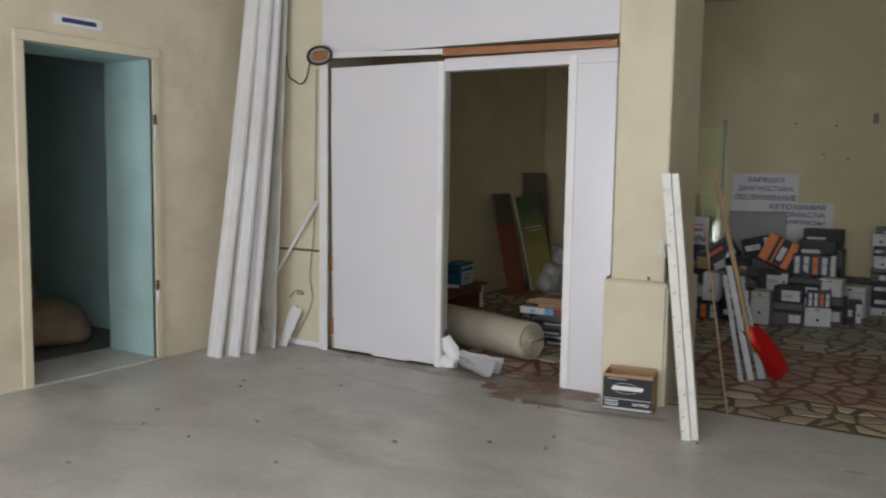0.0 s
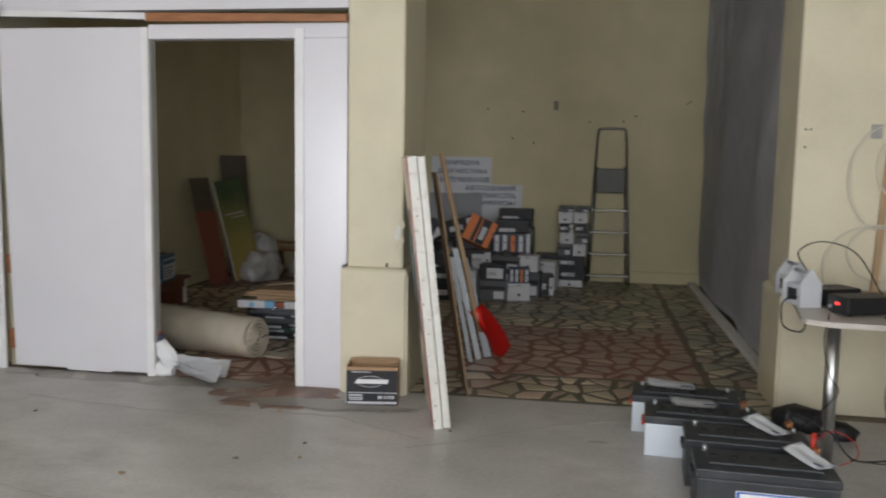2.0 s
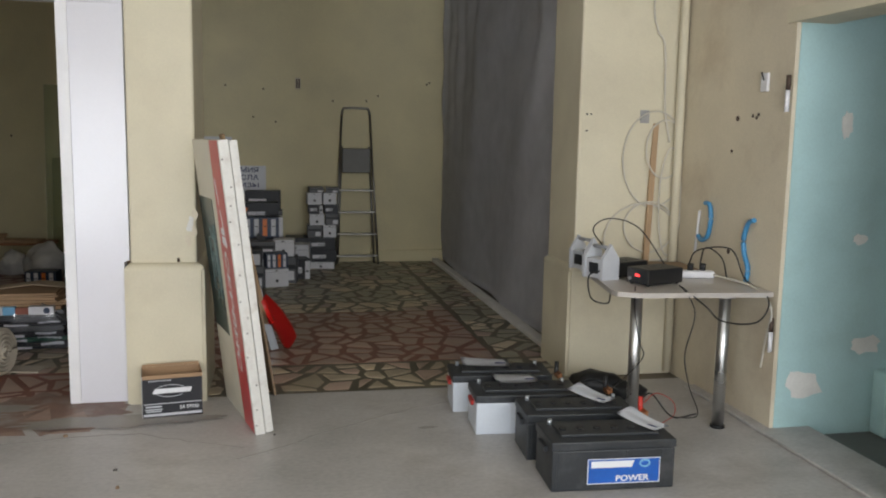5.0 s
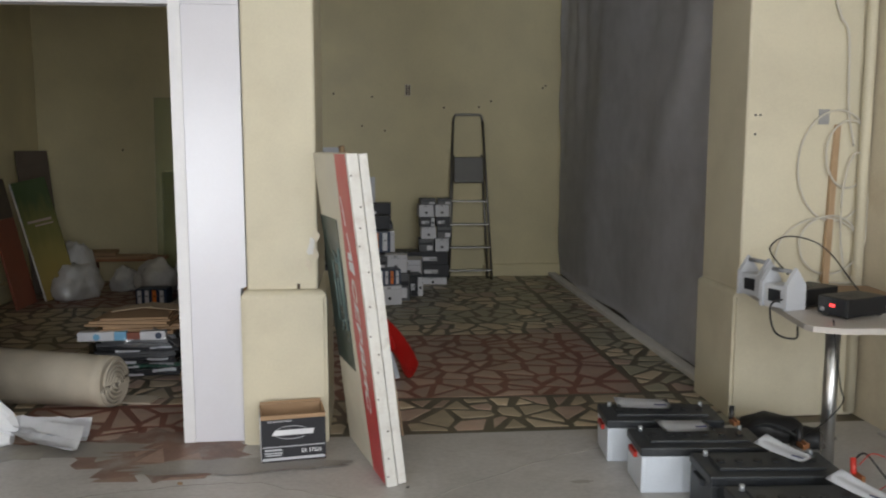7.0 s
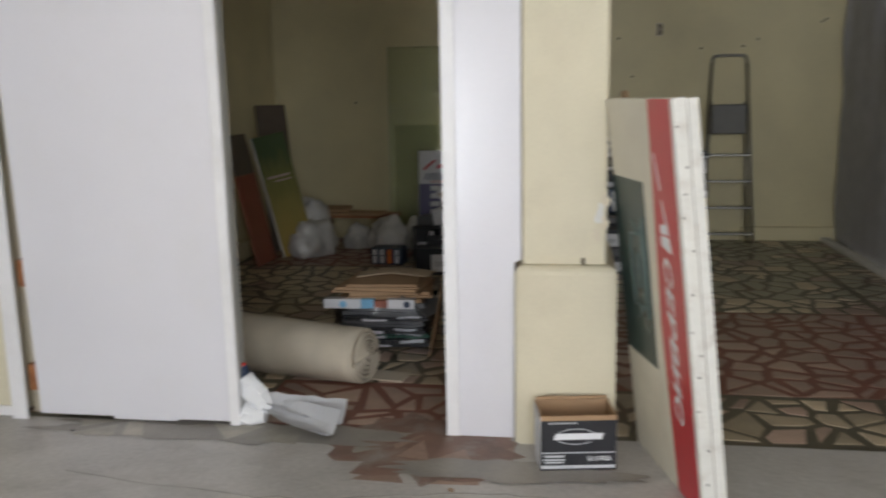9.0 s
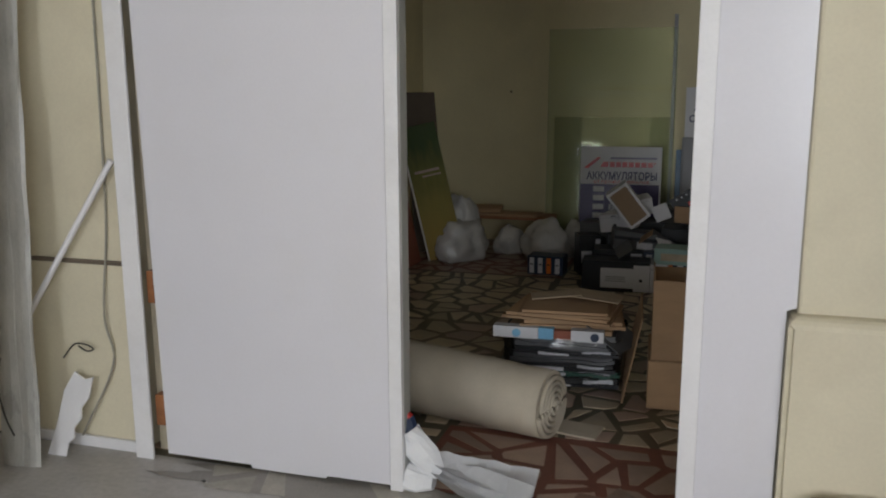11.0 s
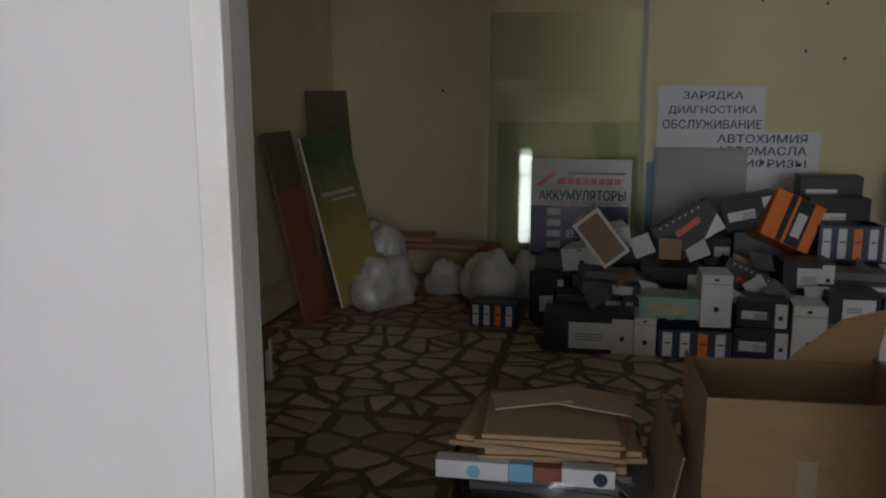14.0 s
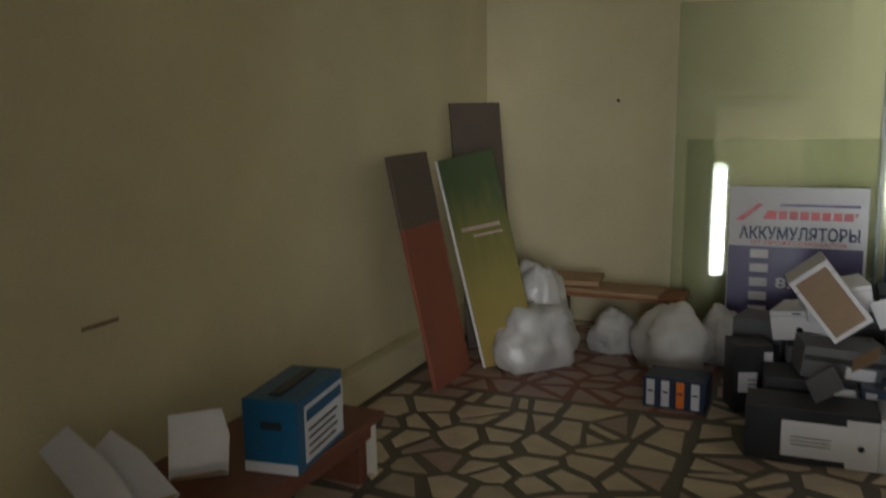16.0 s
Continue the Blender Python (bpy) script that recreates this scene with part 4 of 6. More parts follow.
def sheet(m, w, d, curl, label="white leaflet curling on top of a battery"):
    bm = bmesh.new()
    rows = [[bm.verts.new((w * i / 8, d * j / 2, curl * (1 - i / 8) ** 2 * (0.6 + 0.4 * j / 2))) for j in range(3)] for i in range(9)]
    for a, b in zip(rows, rows[1:]):
        for j in range(2):
            bm.faces.new((a[j], b[j], b[j + 1], a[j + 1])).smooth = True
    bmesh.ops.solidify(bm, geom=bm.faces[:], thickness=0.001)
    c = thing("leaflet", m, label, "leaflet")
    part("sheet", bm, PAPER, c)
    part("print", slab(w * 0.7, w * 0.92, d * 0.3, d * 0.42, 0.002, 0.003), INK, c)
    return c


kb = battery(pose(0.615, -1.47, 0.0, 0, 0, -3), 0.515, 0.25, 0.215, True, "large black truck battery with a blue label")
part("label", slab(0.145, 0.45, -0.0052, -0.0032, 0.03, 0.135), BLUE_LABEL, kb, "blue label with white words")
bars("label_frame", kb, Matrix.Translation((0.2975, -0.0052, 0)), [(0, 0.1335, 0.305, 0.003), (0, 0.0315, 0.305, 0.003), (-0.151, 0.0825, 0.003, 0.1), (0.151, 0.0825, 0.003, 0.1)], PAPER)
sl = prism([(0.16, 0.098), (0.33, 0.098), (0.34, 0.125), (0.16, 0.125)], 0.0015)
sl.transform(Matrix.Translation((0, -0.0072, 0)))
part("emblem_bar", sl, PAPER, kb)
part("emblem", tube([(0.385 + 0.02 * math.cos(a), -0.006, 0.112 + 0.014 * math.sin(a)) for a in [j * math.tau / 16 for j in range(16)]], 0.004, 6, closed=True), PALE_BLUE, kb)
lettering("label_word", "POWER", 0.026, Matrix.Translation((0.335, -0.0056, 0.052)) @ FACE_Y, PAPER, kb, width=0.14, bold=0.02)
battery(pose(0.615, -1.13, 0.0, 0, 0, -4), 0.5, 0.24, 0.215, True, "large dusty black truck battery")
battery(pose(0.47, -0.785, 0.0, 0, 0, -4), 0.515, 0.235, 0.2, False, "large truck battery with a white case and dark lid")
battery(pose(0.43, -0.44, 0.0, 0, 0, -5), 0.515, 0.235, 0.2, False, "large truck battery with a white case and dark lid")
sheet(pose(0.96, -1.28, 0.23, 0, 0, -62), 0.2, 0.1, 0.035)
sheet(pose(0.87, -0.92, 0.23, 0, 0, -55), 0.2, 0.1, 0.035)
sheet(pose(0.60, -0.69, 0.216, 5, 0, 4), 0.22, 0.11, 0.012)
sheet(pose(0.50, -0.35, 0.216, 5, 0, -6), 0.25, 0.11, 0.012)


def clamp(m, red):
    c = thing("battery_clamp", m, "copper battery clamp on a terminal", "clamp")
    part("jaw", slab(-0.006, 0.006, -0.01, 0.045, 0, 0.02, 0.003), COPPER, c)
    part("jaw", slab(0.008, 0.02, -0.01, 0.045, 0.004, 0.026, 0.003), COPPER, c)
    part("grip", tube([(0.004, 0.04, 0.012), (0.012, 0.06, 0.07)], 0.011, 8), RED_CABLE if red else BLACK_RUBBER, c)
    return c


clamp(pose(1.085, -1.28, 0.228), True)
clamp(pose(1.06, -0.95, 0.228), False)
clamp(pose(0.93, -0.62, 0.213), False)
cable([(1.1, -1.22, 0.29), (1.16, -1.2, 0.3), (1.25, -1.22, 0.2), (1.42, -1.12, 0.17)], 0.004, BLACK_CABLE, "black lead from a battery clamp")
cable([(1.1, -1.25, 0.28), (1.17, -1.22, 0.31), (1.25, -1.22, 0.27), (1.27, -1.2, 0.2), (1.2, -1.22, 0.17)], 0.002, RED_CABLE, "red lead from a battery clamp")
bg = thing("tool_bag", pose(1.30, -0.22, 0.0, 0, 0, -20), "black cloth tool bag lying by the table leg", "bag")
bm = blob(0.15, 0.09, 0.075, 21, 0.2)
part("body", bm, BLACK_RUBBER, bg)
bm = blob(0.1, 0.07, 0.055, 27, 0.2)
bmesh.ops.translate(bm, verts=bm.verts, vec=(0.17, -0.05, 0))
part("pouch", bm, BLACK_RUBBER, bg)
part("strap", tube(smooth_line([(-0.1, -0.06, 0.07), (0.0, -0.1, 0.1), (0.12, -0.1, 0.05), (0.2, -0.1, 0.02)]), 0.007, 6), BATT_DARK, bg)

# the table corner as a whole stands a little nearer to the walls
for ob in sorted(set(scene.objects) - earlier, key=lambda o: o.name):
    if ob.parent is None and ob.name.split(".")[0] not in ("corner_pipe", "tape_patch", "blue_tube", "white_conduit", "broken_switch", "wall_hole"):
        ob.location += Vector((0.02, 0.03, 0))

# ---- back room: curtain, ladder, glass ----
bm = bmesh.new()
NY, NZ = 150, 40
grid = []
for i in range(NY + 1):
    s = i / NY
    col = []
    for j in range(NZ + 1):
        z = 0.02 + (3.2 - 0.02) * j / NZ
        k = j / NZ
        fold = 0.02 * math.sin(s * 52 + 3 * math.sin(s * 7)) * k * k + 0.016 * math.sin(s * 33 + 5.2 * k + 2 * math.sin(s * 5)) * k + 0.02 * math.sin(s * 15 + 3.4 * k) + 0.012 * k * math.sin(7.5 * (z - 7 * (s - 0.6) ** 2)) + 0.035 * noise.noise(Vector((s * 3.5 + 0.8 * z, z * 1.3 - 2 * s, 7))) + 0.02 * noise.noise(Vector((s * 7, z * 0.9, 2)))
        col.append(bm.verts.new((1.45 + fold - 0.05 * (1 - k) * 0.3, 0.66 + 4.22 * s, z)))
    grid.append(col)
for a, b in zip(grid, grid[1:]):
    for j in range(NZ):
        bm.faces.new((a[j], b[j], b[j + 1], a[j + 1])).smooth = True
bmesh.ops.solidify(bm, geom=bm.faces[:], thickness=0.003)
cur = thing("curtain", pose(0, 0, 0), "long grey cloth curtain hanging along the room's side", "curtain")
part("cloth", bm, CURTAIN, cur)
part("hem_tape", slab(1.33, 1.41, 0.66, 4.9, -0.003, 0.035, 0.006), PLASTER, cur, "white strip along the foot of the curtain")
part("rail", tube([(1.45, 0.66, 3.22), (1.45, 4.9, 3.22)], 0.012, 8), ALU, cur)

ld = thing("step_ladder", pose(0.45, 4.67, -0.003), "folded aluminium step ladder leaning on the wall", "ladder")
LH = 1.72
for s in (-1, 1):
    part("rail", tube([(s * 0.235, 0.02, 0.0), (s * 0.155, 0.23, LH - 0.07)], 0.013, 8), ALU, ld)
    part("rear_leg", tube([(s * 0.205, 0.13, 0.0), (s * 0.15, 0.245, 1.3)], 0.011, 8), ALU, ld)
part("hoop", tube(smooth_line([(-0.155, 0.23, LH - 0.07), (-0.14, 0.24, LH - 0.015), (-0.1, 0.245, LH), (0.1, 0.245, LH), (0.14, 0.24, LH - 0.015), (0.155, 0.23, LH - 0.07)]), 0.013, 8), ALU, ld)
for k, z in enumerate((0.10, 0.34, 0.58, 0.82)):
    f = z / LH
    w = 0.235 - 0.08 * f
    part("tread", slab(-w, w, 0.02 + 0.21 * f - 0.045, 0.02 + 0.21 * f + 0.02, z - 0.009, z + 0.009, 0.003), ALU, ld)
part("platform", slab(-0.158, 0.158, 0.135, 0.16, 1.01, 1.28, 0.012), LADDER_DECK, ld, "folded grey platform")

for x0, x1, h, y, lean, lab in ((-2.73, -1.66, 1.88, 4.665, 4.6, "tall greenish glass sheet leaning on the wall"), (-2.66, -1.70, 1.14, 4.61, 4.9, "shorter greenish glass sheet leaning in front of another")):
    g = single("glass_sheet", slab(0, x1 - x0, 0, 0.006, 0, h), GLASS, lab, "glass", pose(x0, y, 0.0, -lean, 0, 4.0), "glass sheets")
    g.visible_shadow = False
single("corner_bead", slab(-1.71, -1.68, 4.908, 4.936, 0.0, 1.98), GREY_PLASTIC, "narrow grey strip standing against the wall", "strip")

for x, z in ((-0.95, 1.93), (-0.55, 1.9), (0.2, 1.79), (0.57, 1.8), (1.25, 2.0), (1.28, 2.02), (-0.42, 1.55), (0.7, 1.86), (-3.1, 1.35), (-0.66, 1.6)):
    single("nail_hole", tube([(x, BY - 0.003, z), (x, BY + 0.001, z)], 0.011, 8), RUST, "dark nail hole in the wall", "hole", group="nail holes")
ob = thing("wall_socket", pose(-0.18, BY, 1.97), "small old double wall socket", "socket")
part("plate", slab(-0.03, 0.03, -0.012, 0, -0.06, 0.06, 0.003), CREAM_OLD, ob)
part("slot", slab(-0.02, -0.004, -0.016, -0.0125, -0.05, 0.05), RUST, ob)
part("slot", slab(0.006, 0.022, -0.016, -0.0125, -0.05, 0.05), RUST, ob)
single("scraped_mark", slab(BL, BL + 0.003, 1.66, 1.8, 0.705, 0.718), CORK, "scraped brown mark on the wall", "mark")

# ---- back room: banners, signs ----
b1 = thing("printed_banner", pose(-1.24, BY - 0.006, 1.185), "white printed sheet with three lines of navy words", "banner")
part("sheet", slab(-0.35, 0.35, -0.002, 0.002, -0.26, 0.195), PAPER, b1)
for w, z, wd in (("ЗАРЯДКА", 0.125, 0.39), ("ДИАГНОСТИКА", 0.028, 0.58), ("ОБСЛУЖИВАНИЕ", -0.065, 0.65)):
    lettering("word", w, 0.062, Matrix.Translation((0.01, -0.003, z)) @ FACE_Y, INK, b1, width=wd, bold=0.012)
b2 = thing("printed_banner", pose(-0.88, BY - 0.013, 0.885), "white printed sheet with three lines of navy words", "banner")
part("sheet", slab(-0.35, 0.35, -0.002, 0.002, -0.25, 0.185), PAPER, b2)
for w, z, wd in (("АВТОХИМИЯ", 0.14, 0.58), ("АВТОМАСЛА", 0.058, 0.58), ("АНТИФРИЗЫ", -0.026, 0.58)):
    lettering("word", w, 0.058, Matrix.Translation((-0.02, -0.003, z)) @ FACE_Y, INK, b2, width=wd, bold=0.012)
gp = thing("grey_panel", pose(-1.59, 4.80, 0.0, -6, 0, 0), "grey framed board leaning on the wall", "board")
part("panel", slab(0, 0.6, 0, 0.015, 0, 0.95, 0.003), GREY_PLASTIC, gp)
part("frame", slab(-0.012, 0.612, -0.004, 0.018, 0.95, 0.968, 0.003), GREY_PLASTIC, gp)
part("frame", slab(-0.014, -0.001, -0.004, 0.018, 0, 0.949, 0.003), GREY_PLASTIC, gp)
single("blue_board", slab(0, 0.1, 0, 0.012, 0, 0.86, 0.002), BLUE_CARD, "narrow blue board leaning behind the grey one", "board", pose(-1.65, 4.85, 0.0, -5, 0, 0))

sp = thing("price_sign", pose(-2.42, 4.56, 0.0, -4, 0, 2), "white and purple sign board with words and opening hours", "sign")
part("board", slab(0, 0.67, 0, 0.012, 0, 0.895, 0.004), PAPER, sp)
part("purple_field", slab(0.005, 0.655, -0.003, -0.0005, 0.2, 0.58), PURPLE, sp)
sl = prism([(0.17, 0.725), (0.60, 0.725), (0.625, 0.765), (0.19, 0.77)], 0.002)
sl.transform(Matrix.Translation((0, -0.0024, 0)))
part("emblem_bar", sl, SIGN_RED, sp, "red emblem")
bars("emblem_word", sp, Matrix.Translation((0.42, 0, 0)), [(0.02, 0.8, 0.38, 0.014)], PURPLE)
bars("emblem_gap", sp, Matrix.Translation((0.0, -0.0032, 0)), [(0.24 + 0.052 * k, 0.747, 0.009, 0.05) for k in range(8)], PAPER)
sl = prism([(0.03, 0.715), (0.07, 0.715), (0.17, 0.80), (0.145, 0.81)], 0.002)
sl.transform(Matrix.Translation((0, -0.0026, 0)))
part("emblem", sl, SIGN_RED, sp)
lettering("word", "АККУМУЛЯТОРЫ", 0.07, Matrix.Translation((0.345, -0.001, 0.652)) @ FACE_Y, INK, sp, width=0.58, bold=0.02)
lettering("word", "ОТ ПРОФЕССИОНАЛОВ", 0.024, Matrix.Translation((0.345, -0.001, 0.6)) @ FACE_Y, RED_INK, sp, width=0.46)
lettering("opening_time", "8.00", 0.055, Matrix.Translation((0.34, -0.0035, 0.39)) @ FACE_Y, PAPER, sp, width=0.19, bold=0.02)
bars("mark", sp, Matrix.Translation((0.16, -0.003, 0)), [(0, 0.54 - 0.075 * k, 0.09, 0.045) for k in range(5)], PAPER)
bars("mark", sp, Matrix.Translation((0.16, -0.001, 0)), [(0, 0.14, 0.1, 0.04), (0, 0.06, 0.1, 0.04)], SIGN_RED)
bars("mark", sp, Matrix.Translation((0.36, -0.001, 0)), [(0, 0.14, 0.14, 0.045), (0, 0.06, 0.14, 0.04)], PURPLE)

# ---- back room: boards and bags at the west end ----
wb = thing("wide_board", pose(-3.6, 3.36, 0.0, 0, -11.8, 0), "board with grey top and brick red lower part, leaning", "board")
part("lower_face", slab(0, 0.02, 0, 0.42, 0, 0.78, 0.003), BOARD_RED, wb, "brick red lower part")
part("upper_face", slab(0, 0.02, 0, 0.42, 0.781, 1.13, 0.003), BOARD_BROWN, wb)
single("tall_brown_board", slab(0, 0.018, 0, 0.32, 0, 1.36, 0.003), BOARD_BROWN, "tall dark brown board leaning on the wall", "board", pose(-3.74, 4.12, 0.0, 0, -8, -38))
gb = thing("green_poster_board", pose(-3.51, 3.81, 0.0, -2, -13, 14), "green and yellow poster board with a pale edge, leaning", "board")
part("board", slab(0, 0.285, 0, 0.018, 0, 1.09, 0.002), POSTER_GREEN, gb)
part("edge", slab(-0.014, -0.0005, -0.002, 0.02, 0, 1.09, 0.002), FOAM_EDGE, gb)
bars("print", gb, Matrix.Translation((0.14, 0, 0)), [(0.0, 0.72, 0.2, 0.02), (0.03, 0.68, 0.15, 0.012)], STONE_PINK)


def plastic_bag(x, y, sx, sy, sz, seed, label):
    return single("plastic_bag", blob(sx, sy, sz, seed, 0.32, 4), BAG, label, "bag", pose(x, y, -0.002, 0, 0, seed * 31), "bags of rubbish")


plastic_bag(-3.29, 3.97, 0.21, 0.16, 0.20, 2, "full white plastic bag on the floor")
plastic_bag(-3.36, 4.2, 0.17, 0.14, 0.29, 5, "full white plastic bag on the floor")
plastic_bag(-2.97, 4.36, 0.12, 0.1, 0.13, 7, "full greyish plastic bag on the floor")
plastic_bag(-2.63, 4.2, 0.18, 0.14, 0.19, 11, "full white plastic bag on the floor")
plastic_bag(-2.4, 4.36, 0.11, 0.1, 0.17, 15, "greyish plastic bag on the floor")
lb = thing("low_bench", pose(-3.40, 4.42, 0.0), "low brown wooden bench by the back wall", "bench")
part("seat", slab(0, 0.78, 0, 0.26, 0.27, 0.3, 0.004), WOOD, lb)
part("leg", slab(0.06, 0.1, 0.03, 0.23, 0, 0.269), WOOD_RED, lb)
part("leg", slab(0.68, 0.72, 0.03, 0.23, 0, 0.269), WOOD_RED, lb)
single("cardboard_sheet", slab(0, 0.62, 0, 0.24, 0, 0.02, 0.003), CARD, "folded brown cardboard lying on the bench", "cardboard", pose(-3.36, 4.4, 0.302, 0, 0, -4))
single("cardboard_sheet", slab(0, 0.3, 0, 0.2, 0, 0.03, 0.003), CARD, "folded brown cardboard lying on the bench", "cardboard", pose(-3.38, 4.43, 0.324, 4, 0, 5))

# bench along the west wall with a battery carton and paper on it
wbn = thing("wall_bench", pose(-3.84, 0.66, -0.02), "long low red-brown wooden bench along the wall", "bench")
part("seat", slab(0, 0.46, 0, 1.82, 0.25, 0.275, 0.004), WOOD_RED, wbn)
part("front_rail", slab(0.385, 0.41, 0.02, 1.8, 0.17, 0.249, 0.003), WOOD_RED, wbn)
for y in (0.06, 0.9, 1.72):
    part("leg", slab(0.03, 0.405, y, y + 0.05, 0, 0.169, 0.003), WOOD_RED, wbn)
part("end_board", slab(0.35, 0.41, 1.822, 1.84, 0.0, 0.25, 0.003), FOAM, wbn, "pale board end")
bb = thing("blue_battery_carton", pose(-3.47, 2.05, 0.256, 0, 0, 8), "blue and white battery carton standing on the bench", "carton")
part("box", slab(-0.09, 0.09, -0.17, 0.17, 0, 0.23, 0.003), BLUE_CARD, bb)
part("white_side", slab(0.0905, 0.092, -0.12, 0.165, 0.02, 0.2), WHITE_CARD, bb, "white printed side")
part("side_band", slab(0.0925, 0.0935, -0.11, 0.15, 0.15, 0.185), BLUE_CARD, bb)
for k in range(4):
    part("print", slab(0.0925, 0.0935, -0.1, 0.1 + 0.015 * (k % 2), 0.04 + 0.025 * k, 0.048 + 0.025 * k), BLACK_CARD, bb)
part("white_foot", slab(-0.088, 0.088, -0.1715, -0.1705, 0.002, 0.035), WHITE_CARD, bb)
part("handle_hole", slab(-0.03, 0.04, -0.1725, -0.171, 0.14, 0.165), BLACK_CARD, bb)
part("handle_strap", slab(-0.02, 0.02, -0.13, 0.13, 0.231, 0.238, 0.002), BATT_DARK, bb)
for x, y, w, h, rz, rx, ry in ((-3.62, 1.76, 0.17, 0.2, 42, -12, 0), (-3.58, 1.58, 0.10, 0.26, 40, -16, -42), (-3.57, 1.44, 0.11, 0.32, 40, -14, -36)):
    c = thing("folded_carton", pose(x, y, 0.262, rx, ry, rz), "torn white carton blank standing on the bench", "carton", "folded cartons on the bench")
    part("panel", prism([(-w / 2, 0.006), (w / 2, 0), (w / 2 + 0.012, h * 0.6), (w / 2 - 0.006, h), (-w / 2 + 0.01, h * 0.98)], 0.004), WHITE_CARD, c)
    fl = prism([(-w / 2, 0), (w / 2, 0), (w / 2 - 0.02, 0.07), (-w / 2 + 0.015, 0.06)], 0.004)
    fl.transform(pose(0, -0.002, 0.004, 70, 0, 0))
    part("flap", fl, CARD_PALE, c)
single("plastic_bag", blob(0.15, 0.17, 0.085, 31, 0.2, 4), BAG, "full white plastic bag lying on the bench", "bag", pose(-3.5, 1.1, 0.255), "bags of rubbish")

# ---- doorway: carpet roll, white package, flattened cartons, brown carton ----
rl = thing("carpet_roll", pose(-1.98, 0.61, 0.0, 0, 0, 165), "rolled beige carpet lying behind the doorway", "carpet")
R = 0.138
bm = bmesh.new()
N, M = 40, 18
rings = []
for i in range(M + 1):
    s = i / M
    ring = []
    for k in range(N):
        a = k * math.tau / N
        r = R * (1 + 0.03 * noise.noise(Vector((s * 5, math.cos(a), math.sin(a)))) + 0.02 * (abs(math.sin(s * 16)) ** 6 * -1) + 0.22 * s)
        ring.append(bm.verts.new((1.25 * s, r * math.cos(a), max(0.002, R + r * math.sin(a)))))
    rings.append(ring)
for a, b in zip(rings, rings[1:]):
    for k in range(N):
        bm.faces.new((a[k], b[k], b[(k + 1) % N], a[(k + 1) % N])).smooth = True
bm.faces.new(rings[-1])
bm.faces.new(rings[0][::-1])
bmesh.ops.recalc_face_normals(bm, faces=bm.faces)
part("roll", bm, CARPET, rl)
spiral = []
for k in range(150):
    a = k * 0.21
    r = 0.014 + (R - 0.022) * k / 150
    spiral.append((-0.008 - 0.012 * (1 - k / 150), r * math.cos(a), R + r * math.sin(a) * 0.99))
part("spiral_edge", tube(spiral, 0.0105, 6), CARPET, rl, "wound layers at the end")
single("carpet_flap", slab(0, 0.2, 0, 0.14, 0, 0.008, 0.003), CARPET, "loose carpet edge lying under the roll", "carpet", pose(-2.0, 0.66, -0.001, 0, 0, -10))

wp = thing("white_packaging", pose(-2.37, 0.06, 0.0), "torn white paper sack with a navy band and a red tip", "packaging")


def crumpled_tube(points, radii, seed, squash=0.7):
    """A soft paper sleeve along a line, flattened and creased."""
    bm = bmesh.new()
    rings, n = [], 14
    for i, (p, r) in enumerate(zip(points, radii)):
        d = (Vector(points[min(i + 1, len(points) - 1)]) - Vector(points[max(i - 1, 0)])).normalized()
        side = d.cross(Vector((0, 1, 0))).normalized()
        ring = []
        for k in range(n):
            a = k * math.tau / n
            q = r * (1 + 0.35 * noise.noise(Vector((math.cos(a) * 1.6, math.sin(a) * 1.6, i * 0.7 + seed))))
            v = Vector(p) + q * math.cos(a) * side + q * squash * math.sin(a) * Vector((0, 1, 0))
            ring.append(bm.verts.new((v.x, v.y, max(0.003, v.z))))
        rings.append(ring)
    for a, b in zip(rings, rings[1:]):
        for k in range(n):
            bm.faces.new((a[k], a[(k + 1) % n], b[(k + 1) % n], b[k]))
    bm.faces.new(rings[0][::-1])
    bm.faces.new(rings[-1])
    bmesh.ops.recalc_face_normals(bm, faces=bm.faces)
    return bm


part("sleeve", crumpled_tube([(-0.025, 0, 0.20), (0.0, 0, 0.16), (0.04, 0, 0.11), (0.075, 0, 0.075), (0.1, 0, 0.06)], [0.05, 0.055, 0.058, 0.045, 0.028], 3), PAPER, wp)
part("band", crumpled_tube([(-0.042, 0.003, 0.245), (-0.027, 0.003, 0.203)], [0.045, 0.051], 5), NAVY_CARD, wp, "navy printed band")
part("tip", crumpled_tube([(-0.05, 0.003, 0.275), (-0.043, 0.003, 0.247)], [0.03, 0.042], 6), RED_INK, wp, "red tip")
part("loose_fold", crumpled_tube([(-0.02, -0.02, 0.04), (0.03, -0.02, 0.03), (0.08, -0.01, 0.03)], [0.045, 0.04, 0.03], 9, 1.1), PAPER, wp)
